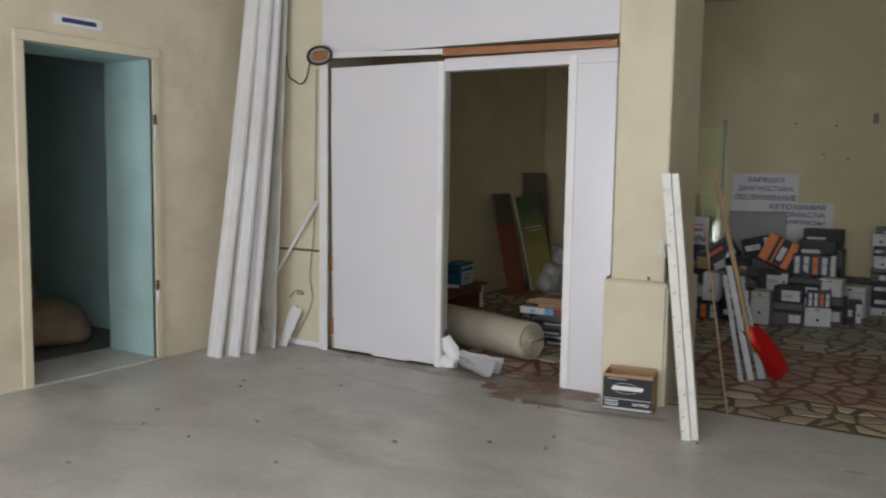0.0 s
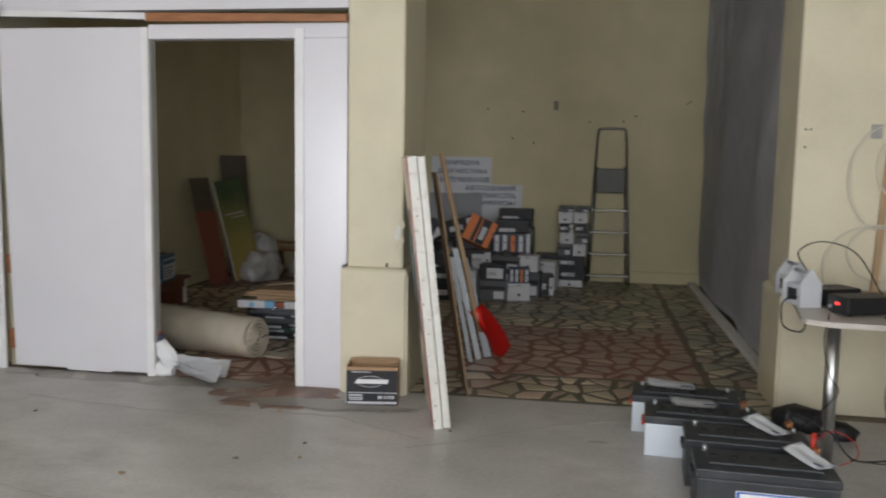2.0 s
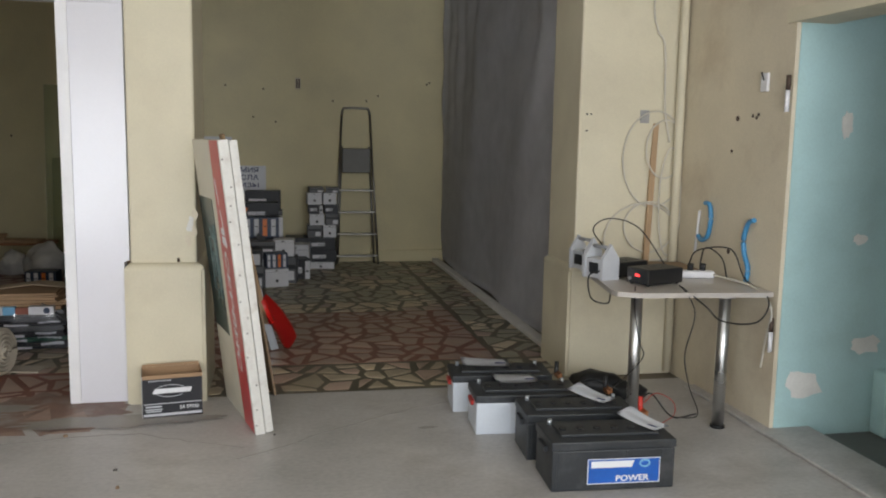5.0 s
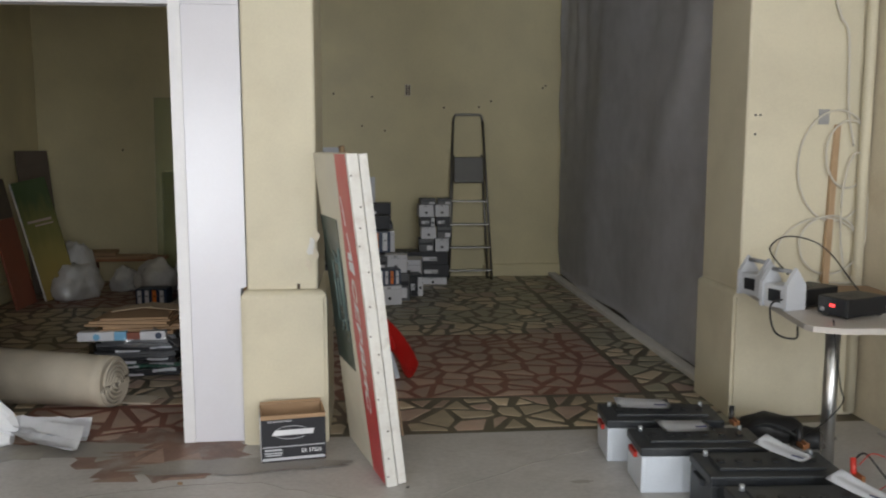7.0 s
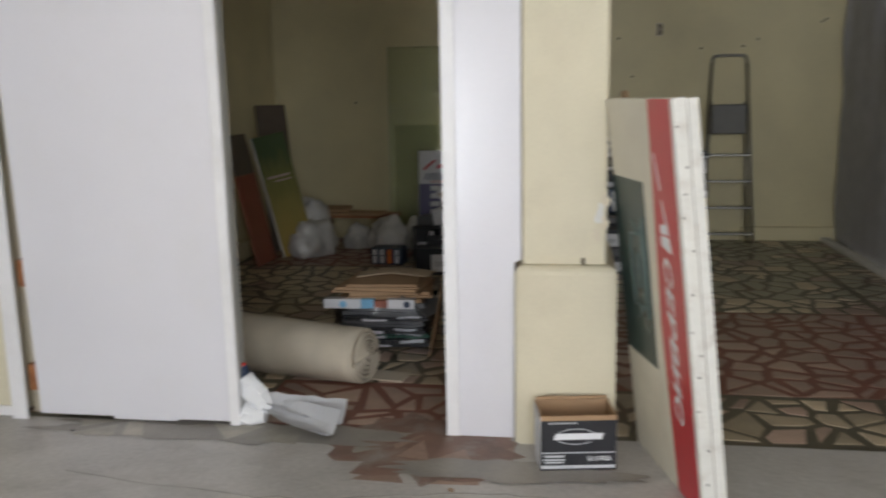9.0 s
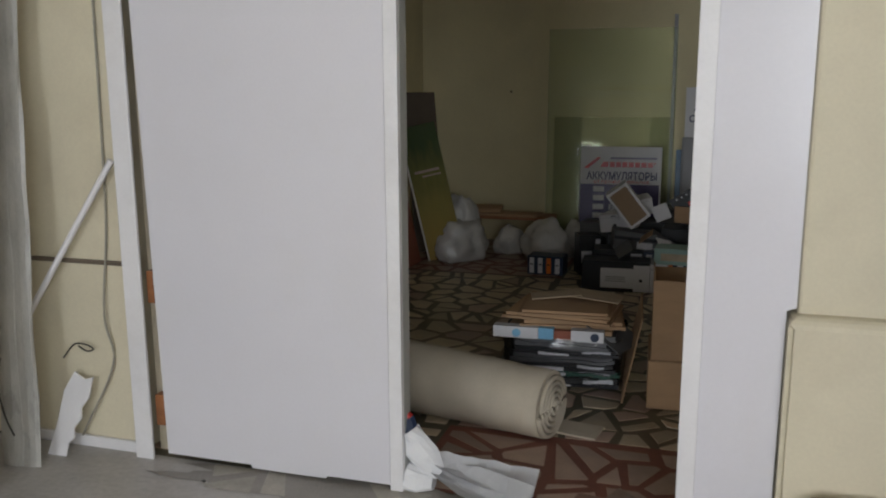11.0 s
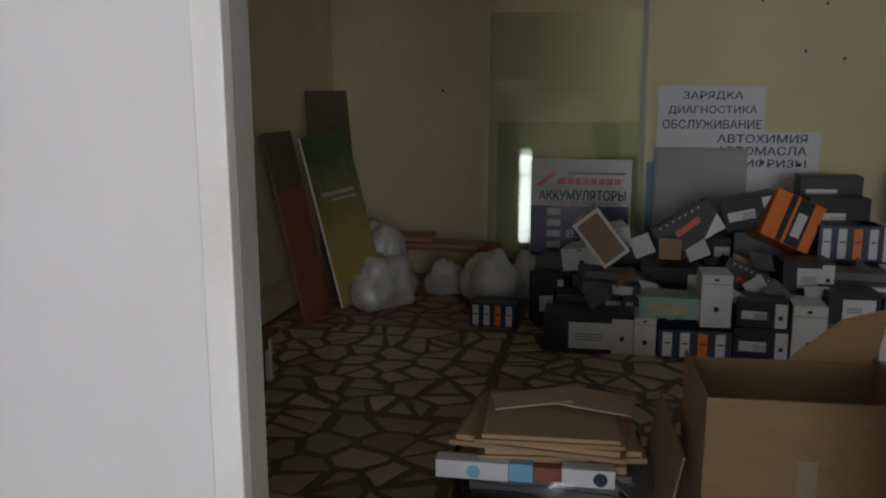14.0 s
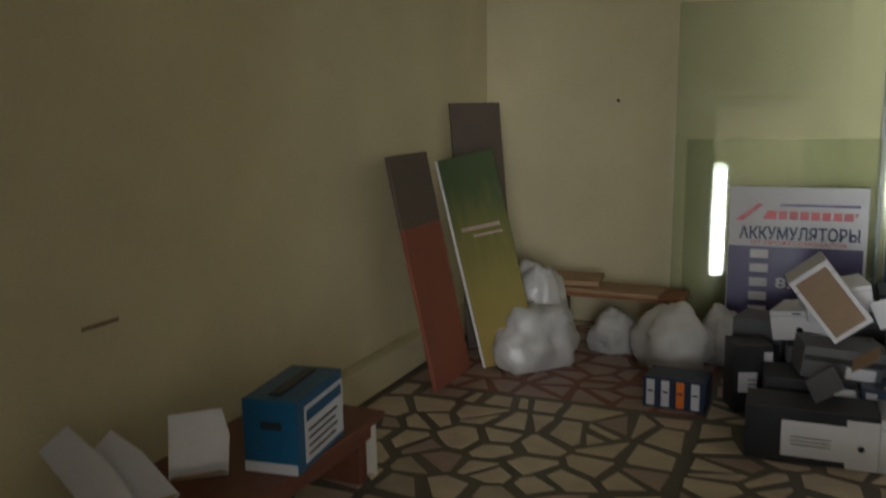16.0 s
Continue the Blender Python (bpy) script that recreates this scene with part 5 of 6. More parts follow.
for rz, ln, hh, wd in ((-24, 0.36, 0.055, 0.05), (-4, 0.34, 0.085, 0.035)):
    bm = bmesh.new()
    rows = []
    for i in range(13):
        q = i / 12
        w = 0.016 + wd * math.sin(math.pi * (0.12 + 0.7 * q))
        rows.append([bm.verts.new((ln * q + 0.02 * u * u * (i == 12), u * w, max(0.003, hh * (1 - q) ** 1.3 + (0.075 * u * u if u > 0 else 0.02 * u * u) * (0.4 + q) + 0.012 * noise.noise(Vector((q * 6, u * 2, rz)))))) for u in (-1, -0.6, -0.2, 0.0, 0.2, 0.6, 1)])
    for a, b in zip(rows, rows[1:]):
        for j in range(6):
            bm.faces.new((a[j], b[j], b[j + 1], a[j + 1]))
    bmesh.ops.solidify(bm, geom=bm.faces[:], thickness=0.002)
    bm.transform(pose(0.085, 0.0, 0.012, 0, 0, rz))
    part("torn_sheet", bm, PAPER, wp, "folded strip of torn white paper")

rnd = random.Random(5)
levels = [("black", 0.05), ("green", 0.035), ("black", 0.035), ("grey", 0.04), ("black", 0.03), ("grey", 0.045), ("white", 0.045), ("card", 0.035), ("card", 0.03), ("card", 0.025)]
z = 0.0
for k, (kind, h) in enumerate(levels):
    m = {"black": BLACK_CARD, "green": GREEN_CARD, "grey": GREY_CARD, "white": GREY_CARD, "card": CARD}[kind]
    w, d = rnd.uniform(0.42, 0.52), rnd.uniform(0.36, 0.44)
    c = thing("flattened_carton", pose(-2.04 + rnd.uniform(-0.03, 0.03), 1.39 + rnd.uniform(-0.03, 0.03), z, 0, 0, rnd.uniform(-7, 9)), "flattened printed carton in a shrink-wrapped stack", "carton", "stack of flattened cartons")
    part("lower_fold", slab(-w / 2, w / 2, -d / 2, d / 2, 0, h * 0.46, 0.002), m, c)
    part("upper_fold", slab(-w / 2 + 0.02, w / 2 - 0.015, -d / 2 + 0.01, d / 2, h * 0.47, h * 0.97, 0.002), m if kind != "white" else CARD, c)
    if kind in ("black", "green"):
        part("label", slab(-0.12, 0.02, -d / 2 - 0.002, -d / 2 - 0.0005, 0.002, h * 0.44), WHITE_CARD, c)
        part("label", slab(0.08, 0.2, -d / 2 + 0.0078, -d / 2 + 0.0095, h * 0.5, h * 0.9), GREY_BOX, c)
    if kind == "white":
        part("white_end", slab(-0.30, -0.09, -d / 2 - 0.05, -d / 2 + 0.005, 0.002, h * 0.95 + 0.012), WHITE_CARD, c, "white printed end with a blue disc")
        part("disc", tube([(-0.19, -d / 2 - 0.053, 0.026), (-0.19, -d / 2 - 0.0505, 0.026)], 0.02, 16), PALE_BLUE, c)
        part("blue_end", slab(-0.089, -0.02, -d / 2 - 0.04, -d / 2 + 0.004, 0.002, h * 0.95 + 0.01), PALE_BLUE, c)
        part("brown_end", slab(-0.019, 0.06, -d / 2 - 0.03, -d / 2 + 0.004, 0.002, h * 0.95), BOARD_RED, c)
        part("white_end", slab(0.062, 0.21, -d / 2 - 0.045, -d / 2 + 0.005, 0.002, h * 0.95 + 0.01), WHITE_CARD, c, "white printed end with a dark disc")
        part("disc", tube([(0.17, -d / 2 - 0.048, 0.026), (0.17, -d / 2 - 0.0455, 0.026)], 0.02, 16), NAVY_CARD, c)
    z += h
for k, (x, y, w, d, rz, ry, m) in enumerate(((-2.1, 1.44, 0.24, 0.13, 14, -5, CARD_PALE), (-1.9, 1.46, 0.24, 0.17, -6, 4, CARD_PALE), (-1.80, 1.31, 0.2, 0.26, -20, 32, GREY_CARD))):
    single("carton_flap", slab(-w / 2, w / 2, -d / 2, d / 2, 0, 0.006, 0.002), m, "loose cardboard flap on top of the stack", "cardboard", pose(x, y, z + 0.012 - (0.14 if k == 2 else 0), 0, ry, rz))
bm = bmesh.new()
NA = 48
rings = []
for j in range(7):
    ring = []
    for k in range(NA):
        a = k * math.tau / NA
        q = 1.0 / max(abs(math.cos(a)) / 0.275, abs(math.sin(a)) / 0.235)
        q = min(q, 0.31) * (1 + 0.05 * noise.noise(Vector((math.cos(a) * 3, math.sin(a) * 3, j * 0.9))))
        ring.append(bm.verts.new((-2.04 + q * math.cos(a) * 1.02, 1.39 + q * math.sin(a) * 1.02, 0.03 + j * 0.036)))
    rings.append(ring)
for a, b in zip(rings, rings[1:]):
    for k in range(NA):
        bm.faces.new((a[k], a[(k + 1) % NA], b[(k + 1) % NA], b[k]))
wrap = single("stretch_film", bm, FILM, "clear stretch film wrapped round the carton stack", "film")
wrap.visible_shadow = False

cb = thing("brown_carton", pose(-1.63, 1.03, 0.0, 0, 0, 3), "large open brown cardboard carton on a lower closed one", "carton")
part("box", slab(0.0, 0.56, 0.0, 0.42, 0.0, 0.22, 0.006), CARD, cb)
for nm, b in (("wall", (0.012, 0.55, -0.005, 0.001, 0.225, 0.575)), ("wall", (0.012, 0.55, 0.414, 0.42, 0.225, 0.55)), ("wall", (0.012, 0.018, 0.002, 0.413, 0.225, 0.572)), ("wall", (0.544, 0.55, 0.002, 0.413, 0.225, 0.572)), ("bottom", (0.019, 0.543, 0.002, 0.413, 0.226, 0.232))):
    part(nm, slab(*b), CARD, cb)
part("tape", slab(0.24, 0.29, -0.0068, -0.0055, 0.24, 0.42), CARD_PALE, cb, "strip of pale tape")
fl = prism([(0.30, 0.0), (0.55, 0.0), (0.60, 0.17), (0.46, 0.13)], 0.005)
fl.transform(pose(0, 0.421, 0.545, -12, 0, 0))
part("flap", fl, CARD, cb, "raised flap of the open top")
single("cardboard_sheet", slab(0, 0.006, 0, 0.5, 0, 0.4, 0.002), CARD, "cardboard sheet leaning on the carton", "cardboard", pose(-1.74, 1.06, 0.0, 0, 11, 4))


# ---- heap of battery cartons ----
SCHEMES = {
    "black": (BLACK_CARD, WHITE_CARD, GREY_BOX),
    "navy": (NAVY_CARD, WHITE_CARD, ORANGE_CARD),
    "white": (WHITE_CARD, BLACK_CARD, GREY_CARD),
    "orange": (ORANGE_CARD, BLACK_CARD, WHITE_CARD),
    "red": (BLACK_CARD, RED_INK, WHITE_CARD),
    "grey": (GREY_CARD, BLACK_CARD, WHITE_CARD),
    "teal": (TEAL_CARD, STONE_BEIGE, WHITE_CARD),
    "green": (GREEN_CARD, WHITE_CARD, GREY_BOX),
}
WORDS = {
    "black": "black battery carton with a white printed label",
    "navy": "navy battery carton with white and orange stripes",
    "white": "white battery carton with a dark finger hole",
    "orange": "orange and black battery carton, tilted on the heap",
    "red": "black battery carton with a red mark and white corner",
    "grey": "grey battery carton with a dark band",
    "teal": "pale teal carton with a faded print",
    "green": "dark green battery carton with a white label",
}


def carton(x, y, z, w, d, h, kind, rz=0, ry=0, rx=0, style=0):
    base, one, two = SCHEMES[kind]
    c = thing("carton", pose(x, y, z, rx, ry, rz), WORDS[kind], "carton", "heap of battery cartons")
    part("box", slab(0, w, 0, d, 0, h, 0.003), base, c)
    if kind == "navy":
        for k in range(4):
            part("stripe", slab(w * (0.06 + 0.24 * k), w * (0.06 + 0.24 * k) + w * 0.13, -0.0018, -0.0004, h * 0.08, h * 0.92), two if k == 2 else one, c)
            bars("print", c, Matrix.Translation((w * (0.125 + 0.24 * k), -0.0018, 0)), [(0, h * 0.55, w * 0.08, 0.008)], BLACK_CARD)
    elif kind == "white":
        part("finger_hole", tube([(w * 0.5, -0.002, h * 0.35), (w * 0.5, -0.0004, h * 0.35)], 0.014, 12), BLACK_CARD, c)
        part("flap_line", slab(0.002, w - 0.002, -0.0015, -0.0004, h * 0.82, h * 0.83), GREY_CARD, c)
        part("print", slab(w * 0.4, w * 0.55, -0.0018, -0.0004, h * 0.88, h * 0.93), BLACK_CARD, c)
    elif kind == "orange":
        part("band", slab(w * 0.3, w * 0.42, -0.0018, -0.0004, 0.003, h - 0.003), one, c)
        part("band", slab(w * 0.48, w * 0.78, -0.0018, -0.0004, 0.003, h - 0.003), one, c)
        part("emblem", slab(w * 0.54, w * 0.72, -0.0032, -0.002, h * 0.2, h * 0.7), two, c)
    elif kind == "red":
        bm = prism([(w * 0.62, 0.003), (w - 0.003, 0.003), (w - 0.003, h * 0.5)], 0.0014)
        bmesh.ops.translate(bm, verts=bm.verts, vec=(0, -0.0018, 0))
        part("white_corner", bm, WHITE_CARD, c)
        bm = prism([(w * 0.3, h * 0.42), (w * 0.72, h * 0.5), (w * 0.74, h * 0.68), (w * 0.3, h * 0.6)], 0.0014)
        bmesh.ops.translate(bm, verts=bm.verts, vec=(0, -0.0034, 0))
        part("emblem", bm, one, c, "red emblem bar")
        for k in range(7):
            part("dot", tube([(w * (0.14 + 0.11 * k), -0.0018, h * 0.88), (w * (0.14 + 0.11 * k), -0.0004, h * 0.88)], 0.006, 8), GREY_BOX, c)
    elif kind == "black":
        part("label", slab(w * 0.28, w * 0.9, -0.0018, -0.0004, h * 0.12, h * 0.78) if style else slab(w * 0.1, w * 0.6, -0.0018, -0.0004, h * 0.3, h * 0.6), one, c)
        if (int(abs(x) * 100) + int(y * 100)) % 3:
            end = slab(w * 0.76, w - 0.002, -0.0022, -0.0005, 0.003, h * 0.9)
            part("white_end", end, WHITE_CARD, c, "white end with a round hole")
            part("finger_hole", tube([(w * 0.87, -0.0035, h * 0.4), (w * 0.87, -0.0023, h * 0.4)], 0.012, 10), BLACK_CARD, c)
        bars("print", c, Matrix.Translation((w * 0.5, -0.0018, 0)), [(0, h * (0.35 + 0.07 * k), w * 0.3, 0.004) for k in range(3)], GREY_CARD)
    elif kind == "grey":
        part("band", slab(0.003, w - 0.003, -0.0018, -0.0004, h * 0.55, h * 0.72), one, c)
        part("label", slab(w * 0.55, w * 0.92, -0.0018, -0.0004, h * 0.12, h * 0.48), two, c)
    else:
        part("label", slab(w * 0.15, w * 0.8, -0.0018, -0.0004, h * 0.25, h * 0.7), one, c)
    return c


# front row on the floor
carton(-2.66, 3.56, 0, 0.27, 0.18, 0.14, "navy", -3)
carton(-2.20, 3.16, 0, 0.46, 0.2, 0.21, "black", 2, style=1)
carton(-1.74, 3.18, 0, 0.11, 0.24, 0.2, "white", 0)
carton(-1.62, 3.16, 0, 0.36, 0.2, 0.15, "navy", 1)
carton(-1.25, 3.2, 0, 0.26, 0.2, 0.17, "black", -2)
carton(-0.98, 3.18, 0, 0.16, 0.24, 0.3, "white", -2)
carton(-0.80, 3.26, 0, 0.26, 0.2, 0.2, "grey", 6)
carton(-0.53, 3.32, 0, 0.22, 0.2, 0.17, "white", 14)
# second tier and the rows behind
carton(-2.15, 3.42, 0, 0.34, 0.22, 0.24, "black", 5)
carton(-1.8, 3.42, 0, 0.3, 0.22, 0.24, "navy", -4)
carton(-1.47, 3.42, 0, 0.32, 0.22, 0.2, "black", 2)
carton(-1.12, 3.48, 0, 0.3, 0.22, 0.3, "black", -3)
carton(-0.8, 3.5, 0, 0.28, 0.22, 0.26, "navy", 4)
carton(-0.5, 3.56, 0, 0.26, 0.22, 0.25, "grey", -6)
carton(-0.3, 3.74, 0, 0.2, 0.22, 0.2, "black", 8)
carton(-1.72, 3.2, 0.2, 0.3, 0.2, 0.11, "teal", -3)
carton(-1.42, 3.17, 0.171, 0.15, 0.2, 0.27, "white", 2)
carton(-1.24, 3.22, 0.171, 0.24, 0.2, 0.14, "black", -4)
carton(-0.8, 3.28, 0.201, 0.25, 0.2, 0.15, "black", 3, style=1)
carton(-0.52, 3.36, 0.172, 0.2, 0.18, 0.14, "navy", 10)
carton(-2.08, 3.7, 0, 0.36, 0.25, 0.3, "grey", 3)
carton(-1.7, 3.72, 0, 0.34, 0.25, 0.36, "black", -3)
carton(-1.34, 3.74, 0, 0.34, 0.25, 0.38, "black", 2)
carton(-0.98, 3.76, 0, 0.32, 0.25, 0.4, "navy", -2)
carton(-0.64, 3.82, 0, 0.3, 0.25, 0.4, "black", 4)
carton(-1.95, 4.0, 0, 0.38, 0.28, 0.36, "black", 0)
carton(-1.56, 4.02, 0, 0.38, 0.28, 0.48, "black", 2)
carton(-1.16, 4.04, 0, 0.38, 0.28, 0.52, "grey", -2)
carton(-0.76, 4.1, 0, 0.36, 0.28, 0.5, "black", 2)
carton(-0.38, 4.1, 0, 0.28, 0.26, 0.3, "white", -6)
carton(-1.7, 4.32, 0, 0.44, 0.32, 0.42, "black", 0)
carton(-1.24, 4.34, 0, 0.44, 0.3, 0.56, "black", 0)
carton(-0.78, 4.4, 0, 0.42, 0.28, 0.62, "grey", 0)
carton(-0.33, 4.38, 0, 0.24, 0.26, 0.34, "black", 0)
# top of the heap
carton(-2.02, 3.45, 0.25, 0.3, 0.2, 0.13, "grey", 12, 6)
carton(-2.14, 3.74, 0.31, 0.24, 0.2, 0.13, "white", -16, -8, 4)
tray = carton(-1.9, 3.50, 0.38, 0.17, 0.2, 0.3, "white", 6, -38, 0)
part("brown_inside", slab(0.018, 0.152, -0.0034, -0.0022, 0.02, 0.28), CORK, tray, "open brown inside")
carton(-2.0, 3.66, 0.42, 0.26, 0.16, 0.12, "white", 14, -12, 6)
carton(-2.28, 3.62, 0.001, 0.16, 0.16, 0.3, "black", 22)
carton(-2.32, 3.9, 0.001, 0.22, 0.2, 0.36, "grey", -14)
carton(-1.80, 3.57, 0.265, 0.28, 0.2, 0.10, "grey", 4, 30)
carton(-1.55, 3.72, 0.40, 0.36, 0.2, 0.2, "red", 4, -32, -8)
carton(-1.32, 3.55, 0.30, 0.3, 0.2, 0.18, "red", 2, 26, -6)
carton(-1.06, 3.80, 0.56, 0.29, 0.2, 0.28, "orange", 6, 24, -14)
carton(-1.22, 3.96, 0.53, 0.3, 0.22, 0.18, "black", -6, -14)
carton(-0.74, 3.84, 0.405, 0.34, 0.2, 0.2, "navy", 2)
carton(-0.74, 4.12, 0.505, 0.34, 0.2, 0.22, "black", 3)
carton(-0.74, 4.42, 0.625, 0.36, 0.2, 0.2, "black", -2)
carton(-0.98, 3.5, 0.30, 0.26, 0.2, 0.16, "black", 4, style=1)
carton(-0.72, 3.54, 0.265, 0.28, 0.2, 0.14, "grey", -5)
carton(-0.50, 3.86, 0.405, 0.14, 0.18, 0.2, "white", 3)
carton(-0.46, 3.58, 0.255, 0.2, 0.18, 0.16, "white", -4)
# torn flaps and loose sheets on the heap
rf = random.Random(4)
for k in range(16):
    fx, fy = rf.uniform(-2.0, -0.5), rf.uniform(3.22, 3.7)
    fz = 0.24 + 0.42 * max(0.0, fy - 3.3) + rf.uniform(0.0, 0.05)
    single("torn_flap", slab(-0.06, 0.06, 0, 0.003, 0, rf.uniform(0.06, 0.13)), (WHITE_CARD, CARD, WHITE_CARD, GREY_CARD)[k % 4], "torn carton flap lying on the heap", "flap", pose(fx, fy, fz, rf.uniform(-60, 20), rf.uniform(-40, 40), rf.uniform(-40, 40)), "torn flaps")
# column of cartons beside the ladder
for k, (kind, h) in enumerate((("white", 0.07), ("black", 0.13), ("black", 0.13), ("grey", 0.13), ("white", 0.12), ("black", 0.1), ("white", 0.12), ("card", 0.06))):
    zz = sum((0.07, 0.13, 0.13, 0.13, 0.12, 0.1, 0.12)[:k]) + 0.001 * k
    carton(-0.10 + 0.012 * ((k * 5) % 3), 4.42 + 0.01 * (k % 2), zz, 0.15 if k > 2 else 0.28, 0.2, h, kind if kind != "card" else "grey", (k * 37) % 9 - 4)
    if k > 2:
        carton(0.065 + 0.012 * ((k * 5) % 3), 4.43, zz, 0.14, 0.2, h, ("white", "grey", "black")[k % 3], (k * 23) % 7 - 3)

# ---- broken edge of the paving in front of the doorway ----
rnd = random.Random(11)


def ragged_sheet(name, cx, cy, rx, ry, seed, material, label, z=0.0015):
    r = random.Random(seed)
    bm = bmesh.new()
    n = 34
    ring = []
    for k in range(n):
        a = k * math.tau / n
        q = r.uniform(0.72, 1.12)
        ring.append(bm.verts.new((cx + rx * q * math.cos(a), cy + ry * q * math.sin(a), z)))
    bm.faces.new(ring)
    return structure(name, bm, material, label, "floor patch")


red_patch = ragged_sheet("floor_patch_red", -1.55, -0.12, 0.4, 0.34, 3, RED_SCREED, "worn red screed at the threshold")
dark_patch = ragged_sheet("floor_patch_dark", -2.5, -0.06, 0.85, 0.13, 5, STAIN, "dark broken edge of the screed", 0.0022)
ragged_sheet("floor_patch_dark", -1.2, -0.32, 0.5, 0.1, 6, STAIN, "dark stain on the concrete", 0.0045)
for k, (x, y, a, b) in enumerate(((0.3, -1.55, 0.1, 0.05), (0.05, -1.5, 0.07, 0.035), (0.15, -1.7, 0.12, 0.03), (0.28, -0.62, 0.05, 0.02))):
    ragged_sheet("floor_stain", x, y, a, b, 20 + k, STAIN, "dark oil stain on the concrete", 0.0012 + 0.0004 * k)
for k, pts in enumerate(([(-3.2, -2.1), (-2.4, -1.7), (-1.8, -1.75)], [(-2.9, -0.5), (-2.0, -0.62), (-1.2, -0.5), (-0.6, -0.75)], [(-0.6, -0.9), (0.2, -0.35), (0.9, -0.1)])):
    bm = tube(smooth_line([(x, y, -0.001) for x, y in pts], 10), 0.003, 6)
    for v in bm.verts:
        v.co += Vector((noise.noise(v.co * 9) * 0.03, noise.noise(v.co * 9 + Vector((5, 0, 0))) * 0.03, 0))
        v.co.z = min(v.co.z, 0.0025)
    structure("floor_crack", bm, STAIN, "thin dark crack in the concrete", "crack")
for k in range(26):
    x, y = rnd.uniform(-3.6, 1.4), rnd.uniform(-2.6, -0.1)
    bm = blob(rnd.uniform(0.006, 0.016), rnd.uniform(0.006, 0.014), 0.006, k, 0.4, 1)
    single("crumb", bm, CORK if k % 2 else CONCRETE_DARK, "small crumb of debris on the concrete", "debris", pose(x, y, 0.0), "crumbs on the floor")

# ---- stone pieces of the back room's floor and of its broken edge in the hall ----
rnd = random.Random(77)
CELL = 0.2


def clip(poly, nx, ny, c):
    out = []
    for k in range(len(poly)):
        a, b = poly[k], poly[(k + 1) % len(poly)]
        da, db = nx * a[0] + ny * a[1] - c, nx * b[0] + ny * b[1] - c
        if da <= 0:
            out.append(a)
        if (da < 0) != (db < 0):
            t = da / (da - db)
            out.append((a[0] + (b[0] - a[0]) * t, a[1] + (b[1] - a[1]) * t))
    return out


def area_of(poly):
    return abs(sum(a[0] * b[1] - b[0] * a[1] for a, b in zip(poly, poly[1:] + poly[:1]))) / 2


def middle(poly):
    return sum(p[0] for p in poly) / len(poly), sum(p[1] for p in poly) / len(poly)


def shrunk(poly, gap):
    """The piece without a strip along each side, of uneven width."""
    cx, cy = middle(poly)
    for a, b in list(zip(poly, poly[1:] + poly[:1])):
        nx, ny = b[1] - a[1], a[0] - b[0]
        ln = math.hypot(nx, ny)
        if ln < 0.012:
            continue
        nx, ny = nx / ln, ny / ln
        if nx * (cx - a[0]) + ny * (cy - a[1]) > 0:
            nx, ny = -nx, -ny
        t = rnd.uniform(-0.10, 0.10)  # sides run a little askew
        nx, ny = nx * math.cos(t) - ny * math.sin(t), nx * math.sin(t) + ny * math.cos(t)
        mx, my = (a[0] + b[0]) / 2, (a[1] + b[1]) / 2
        poly = clip(poly, nx, ny, nx * mx + ny * my - gap * rnd.uniform(0.5, 1.5))
        if len(poly) < 3:
            return []
    return poly


def shards(x0, x1, y0, y1, gap):
    """Angular broken pieces that fill a field: uneven cells, most of them split once or twice by a straight break."""
    nx_, ny_ = max(1, round((x1 - x0) / CELL)), max(1, round((y1 - y0) / CELL))
    w, d = (x1 - x0) / nx_, (y1 - y0) / ny_
    pts = {(i, j): (x0 + (i + rnd.uniform(0.05, 0.95)) * w, y0 + (j + rnd.uniform(0.05, 0.95)) * d) for i in range(-1, nx_ + 1) for j in range(-1, ny_ + 1)}
    out = []
    for (i, j), (px, py) in pts.items():
        if not (0 <= i < nx_ and 0 <= j < ny_):
            continue
        poly = [(x0, y0), (x1, y0), (x1, y1), (x0, y1)]
        for (u, v), (qx, qy) in ((k, pts[k]) for k in itertools.product(range(i - 2, i + 3), range(j - 2, j + 3)) if k in pts):
            ln = math.hypot(qx - px, qy - py)
            inside = 0 <= u < nx_ and 0 <= v < ny_
            if ln > 1e-6 and inside and len(poly) > 2:
                ex, ey = (qx - px) / ln, (qy - py) / ln
                poly = clip(poly, ex, ey, ex * (px + qx) / 2 + ey * (py + qy) / 2)
        todo = [poly]
        while todo:
            p = todo.pop()
            if len(p) < 3:
                continue
            if area_of(p) > 0.034 * rnd.uniform(0.7, 1.7):
                cx, cy = middle(p)
                fx, fy = max(p, key=lambda q: (q[0] - cx) ** 2 + (q[1] - cy) ** 2)
                a = math.atan2(fy - cy, fx - cx) + rnd.uniform(-0.5, 0.5)  # the break runs across the long way
                ex, ey = math.cos(a), math.sin(a)
                c = ex * cx + ey * cy + rnd.uniform(-0.02, 0.02)
                todo += [clip(p, ex, ey, c), clip(p, -ex, -ey, -c)]
            else:
                p = shrunk(p, gap)
                around = sum(math.dist(a, b) for a, b in zip(p, p[1:] + p[:1])) if len(p) > 2 else 1.0
                if len(p) > 2 and area_of(p) > 0.0016 and area_of(p) / around ** 2 > 0.024:
                    out.append(p)
    return out


near_count, far = 0, {}


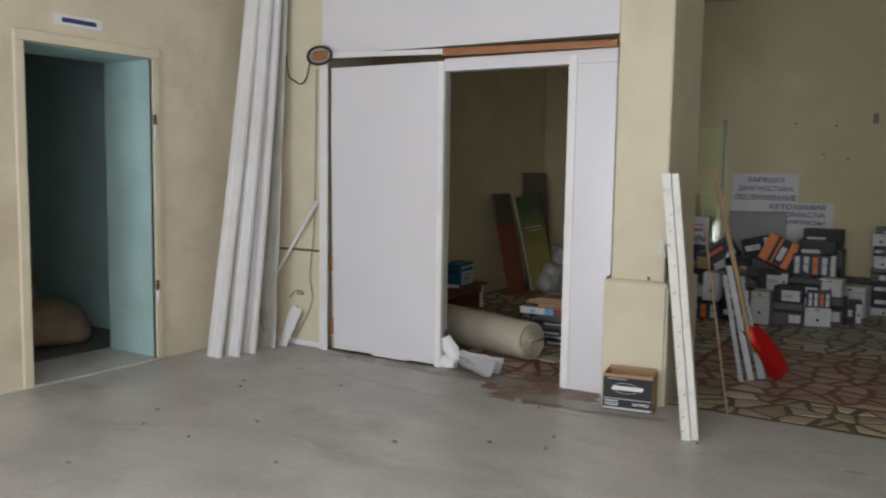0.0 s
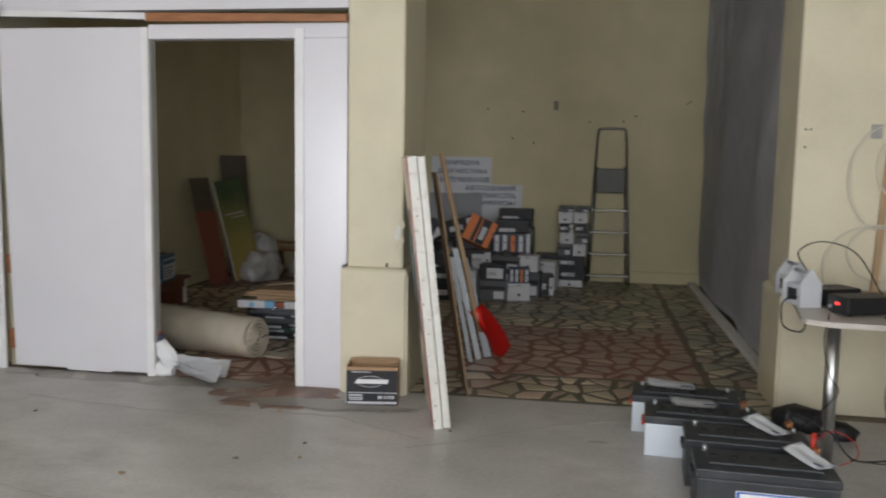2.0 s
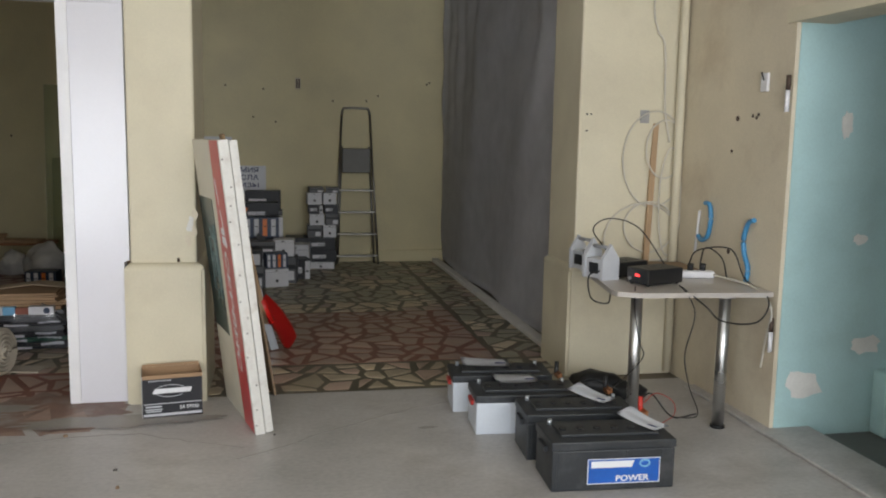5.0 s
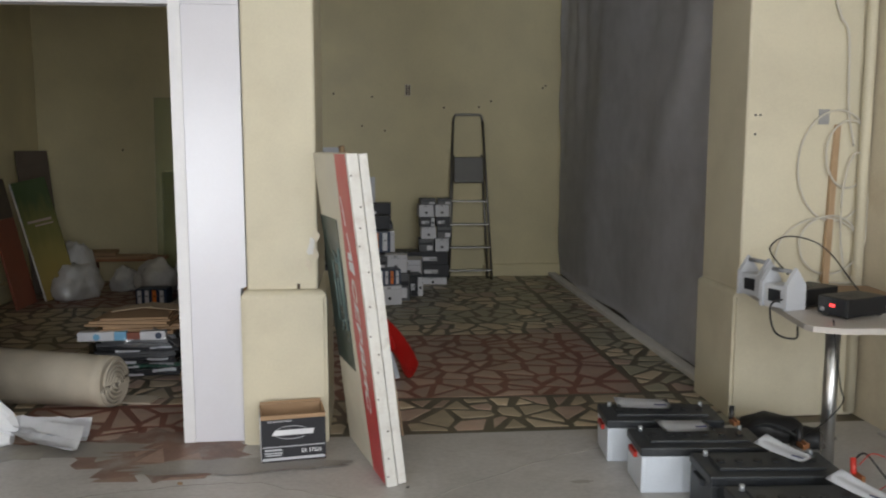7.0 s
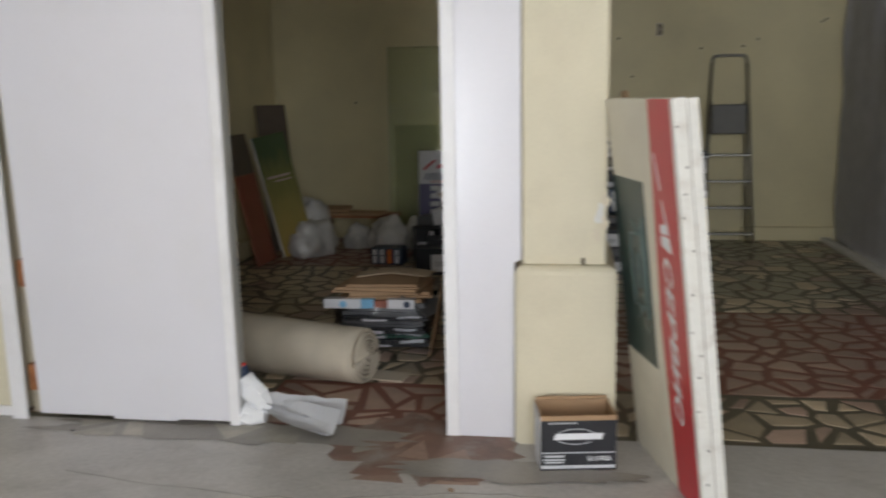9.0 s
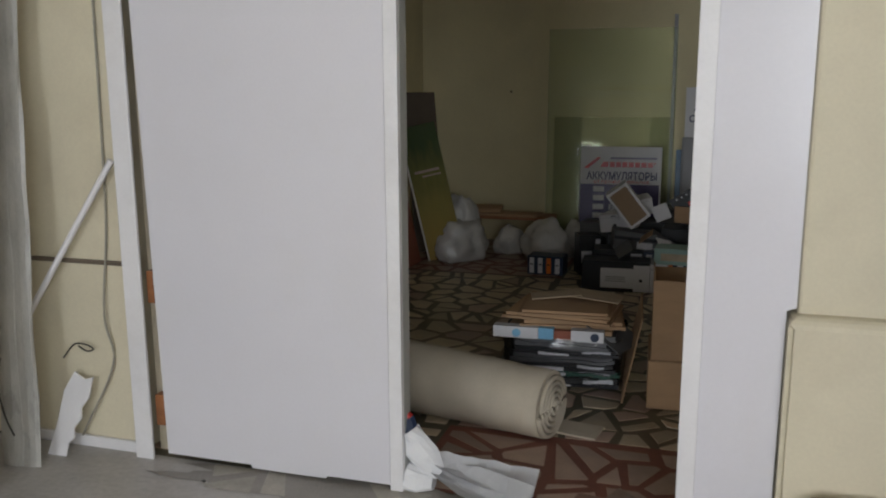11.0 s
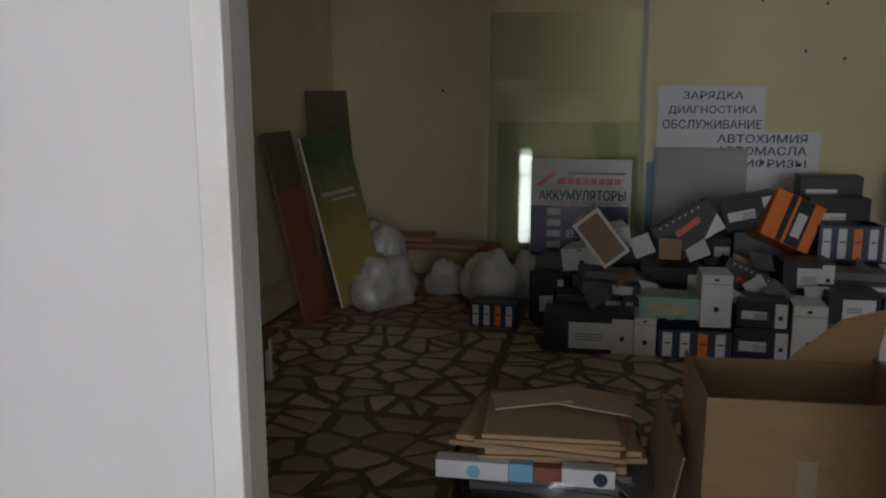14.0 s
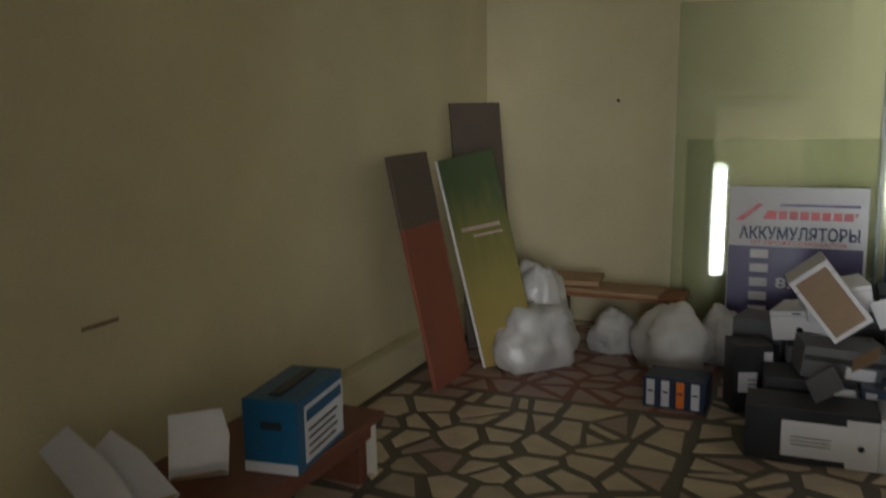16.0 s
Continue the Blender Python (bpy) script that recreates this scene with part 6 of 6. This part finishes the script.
def lay(poly, material, parent, near, low=-0.0042, lift=0.0):
    global near_count
    cx, cy = middle(poly)
    ox, oy = (cx, cy) if near else (0, 0)
    high = lift - 0.0016 + rnd.uniform(-0.0006, 0.0006)
    verts = [(a - ox, b - oy, low) for a, b in poly] + [(cx + (a - cx) * 0.97 - ox, cy + (b - cy) * 0.97 - oy, high) for a, b in poly]
    n = len(poly)
    if sum(a[0] * b[1] - b[0] * a[1] for a, b in zip(poly, poly[1:] + poly[:1])) < 0:
        verts = verts[:n][::-1] + verts[n:][::-1]
    faces = [tuple(range(n, 2 * n))] + [(k, (k + 1) % n, n + (k + 1) % n, n + k) for k in range(n)]
    if near:
        near_count += 1
        me = bpy.data.meshes.new("stone_piece")
        me.from_pydata(verts, [], faces)
        me.materials.append(material)
        st = new("stone_piece", me)
        st.location = (cx, cy, 0)
        st.parent = parent
    else:
        vs, fs = far.setdefault(material.name, (material, [], []))[1:]
        k0 = len(vs)
        vs.extend(verts)
        fs.extend(tuple(k0 + i for i in f) for f in faces)


RED_ZONES = [(-0.95, 0.95, 0.62, 2.15), (-3.8, -2.4, 3.5, 4.9), (-2.4, -0.97, 0.05, 0.62)]
for a, b, c, d in RED_ZONES:
    structure("floor_red_field", slab(a, b, c, d, -0.0038, -0.0024), RED_MORTAR, "field of red tinted mortar in the paving", "floor")
X0, X1, Y0, Y1 = BL + 0.1, 1.4, 0.05, BY - 0.02
XS, YS = [X0, -2.4, -0.95, 0.97, X1], [Y0, 0.6, 2.15, 3.48, Y1]  # fields of the paving, parted by plain bands
for xa, xb in zip(XS, XS[1:]):
    for ya, yb in zip(YS, YS[1:]):
        for poly in shards(xa + 0.008, xb - 0.008, ya + 0.008, yb - 0.008, 0.02):
            px, py = middle(poly)
            red_zone = any(a < px < b and c < py < d for a, b, c, d in RED_ZONES)
            green_zone = py > 2.6 and px > -1.0 or px > 1.05
            m = STONE_PINK if red_zone else STONE_GREEN if green_zone and rnd.random() < 0.7 else STONE_PINK if rnd.random() < 0.22 else STONE_BEIGE
            lay(poly, m, back_floor, (py < 1.5 or px < -2.4 and py < 2.6) and near_count < 290)
for m, vs, fs in far.values():
    me = bpy.data.meshes.new("stone_pieces")
    me.from_pydata(vs, [], fs)
    me.materials.append(m)
    st = new("stone_pieces", me)
    st.parent = back_floor
    tagged(st, kind="stuff")
# worn pieces left in the screed on the hall's side of the threshold
for poly in shards(-1.86, -1.16, -0.47, 0.03, 0.022):
    px, py = middle(poly)
    if math.hypot((px + 1.56) / 0.36, (py - 0.0) / 0.45) < 1.0 + 0.1 * math.sin(px * 40):
        lay(poly, STONE_RED if px > -1.72 else STONE_WORN, red_patch, True, 0.0005, 0.003)
for poly in shards(-3.3, -1.88, -0.17, 0.03, 0.018):
    px, py = middle(poly)
    if py > -0.10 + 0.05 * math.sin(px * 9):
        lay(poly, STONE_WORN, dark_patch, True, 0.0005, 0.0042)
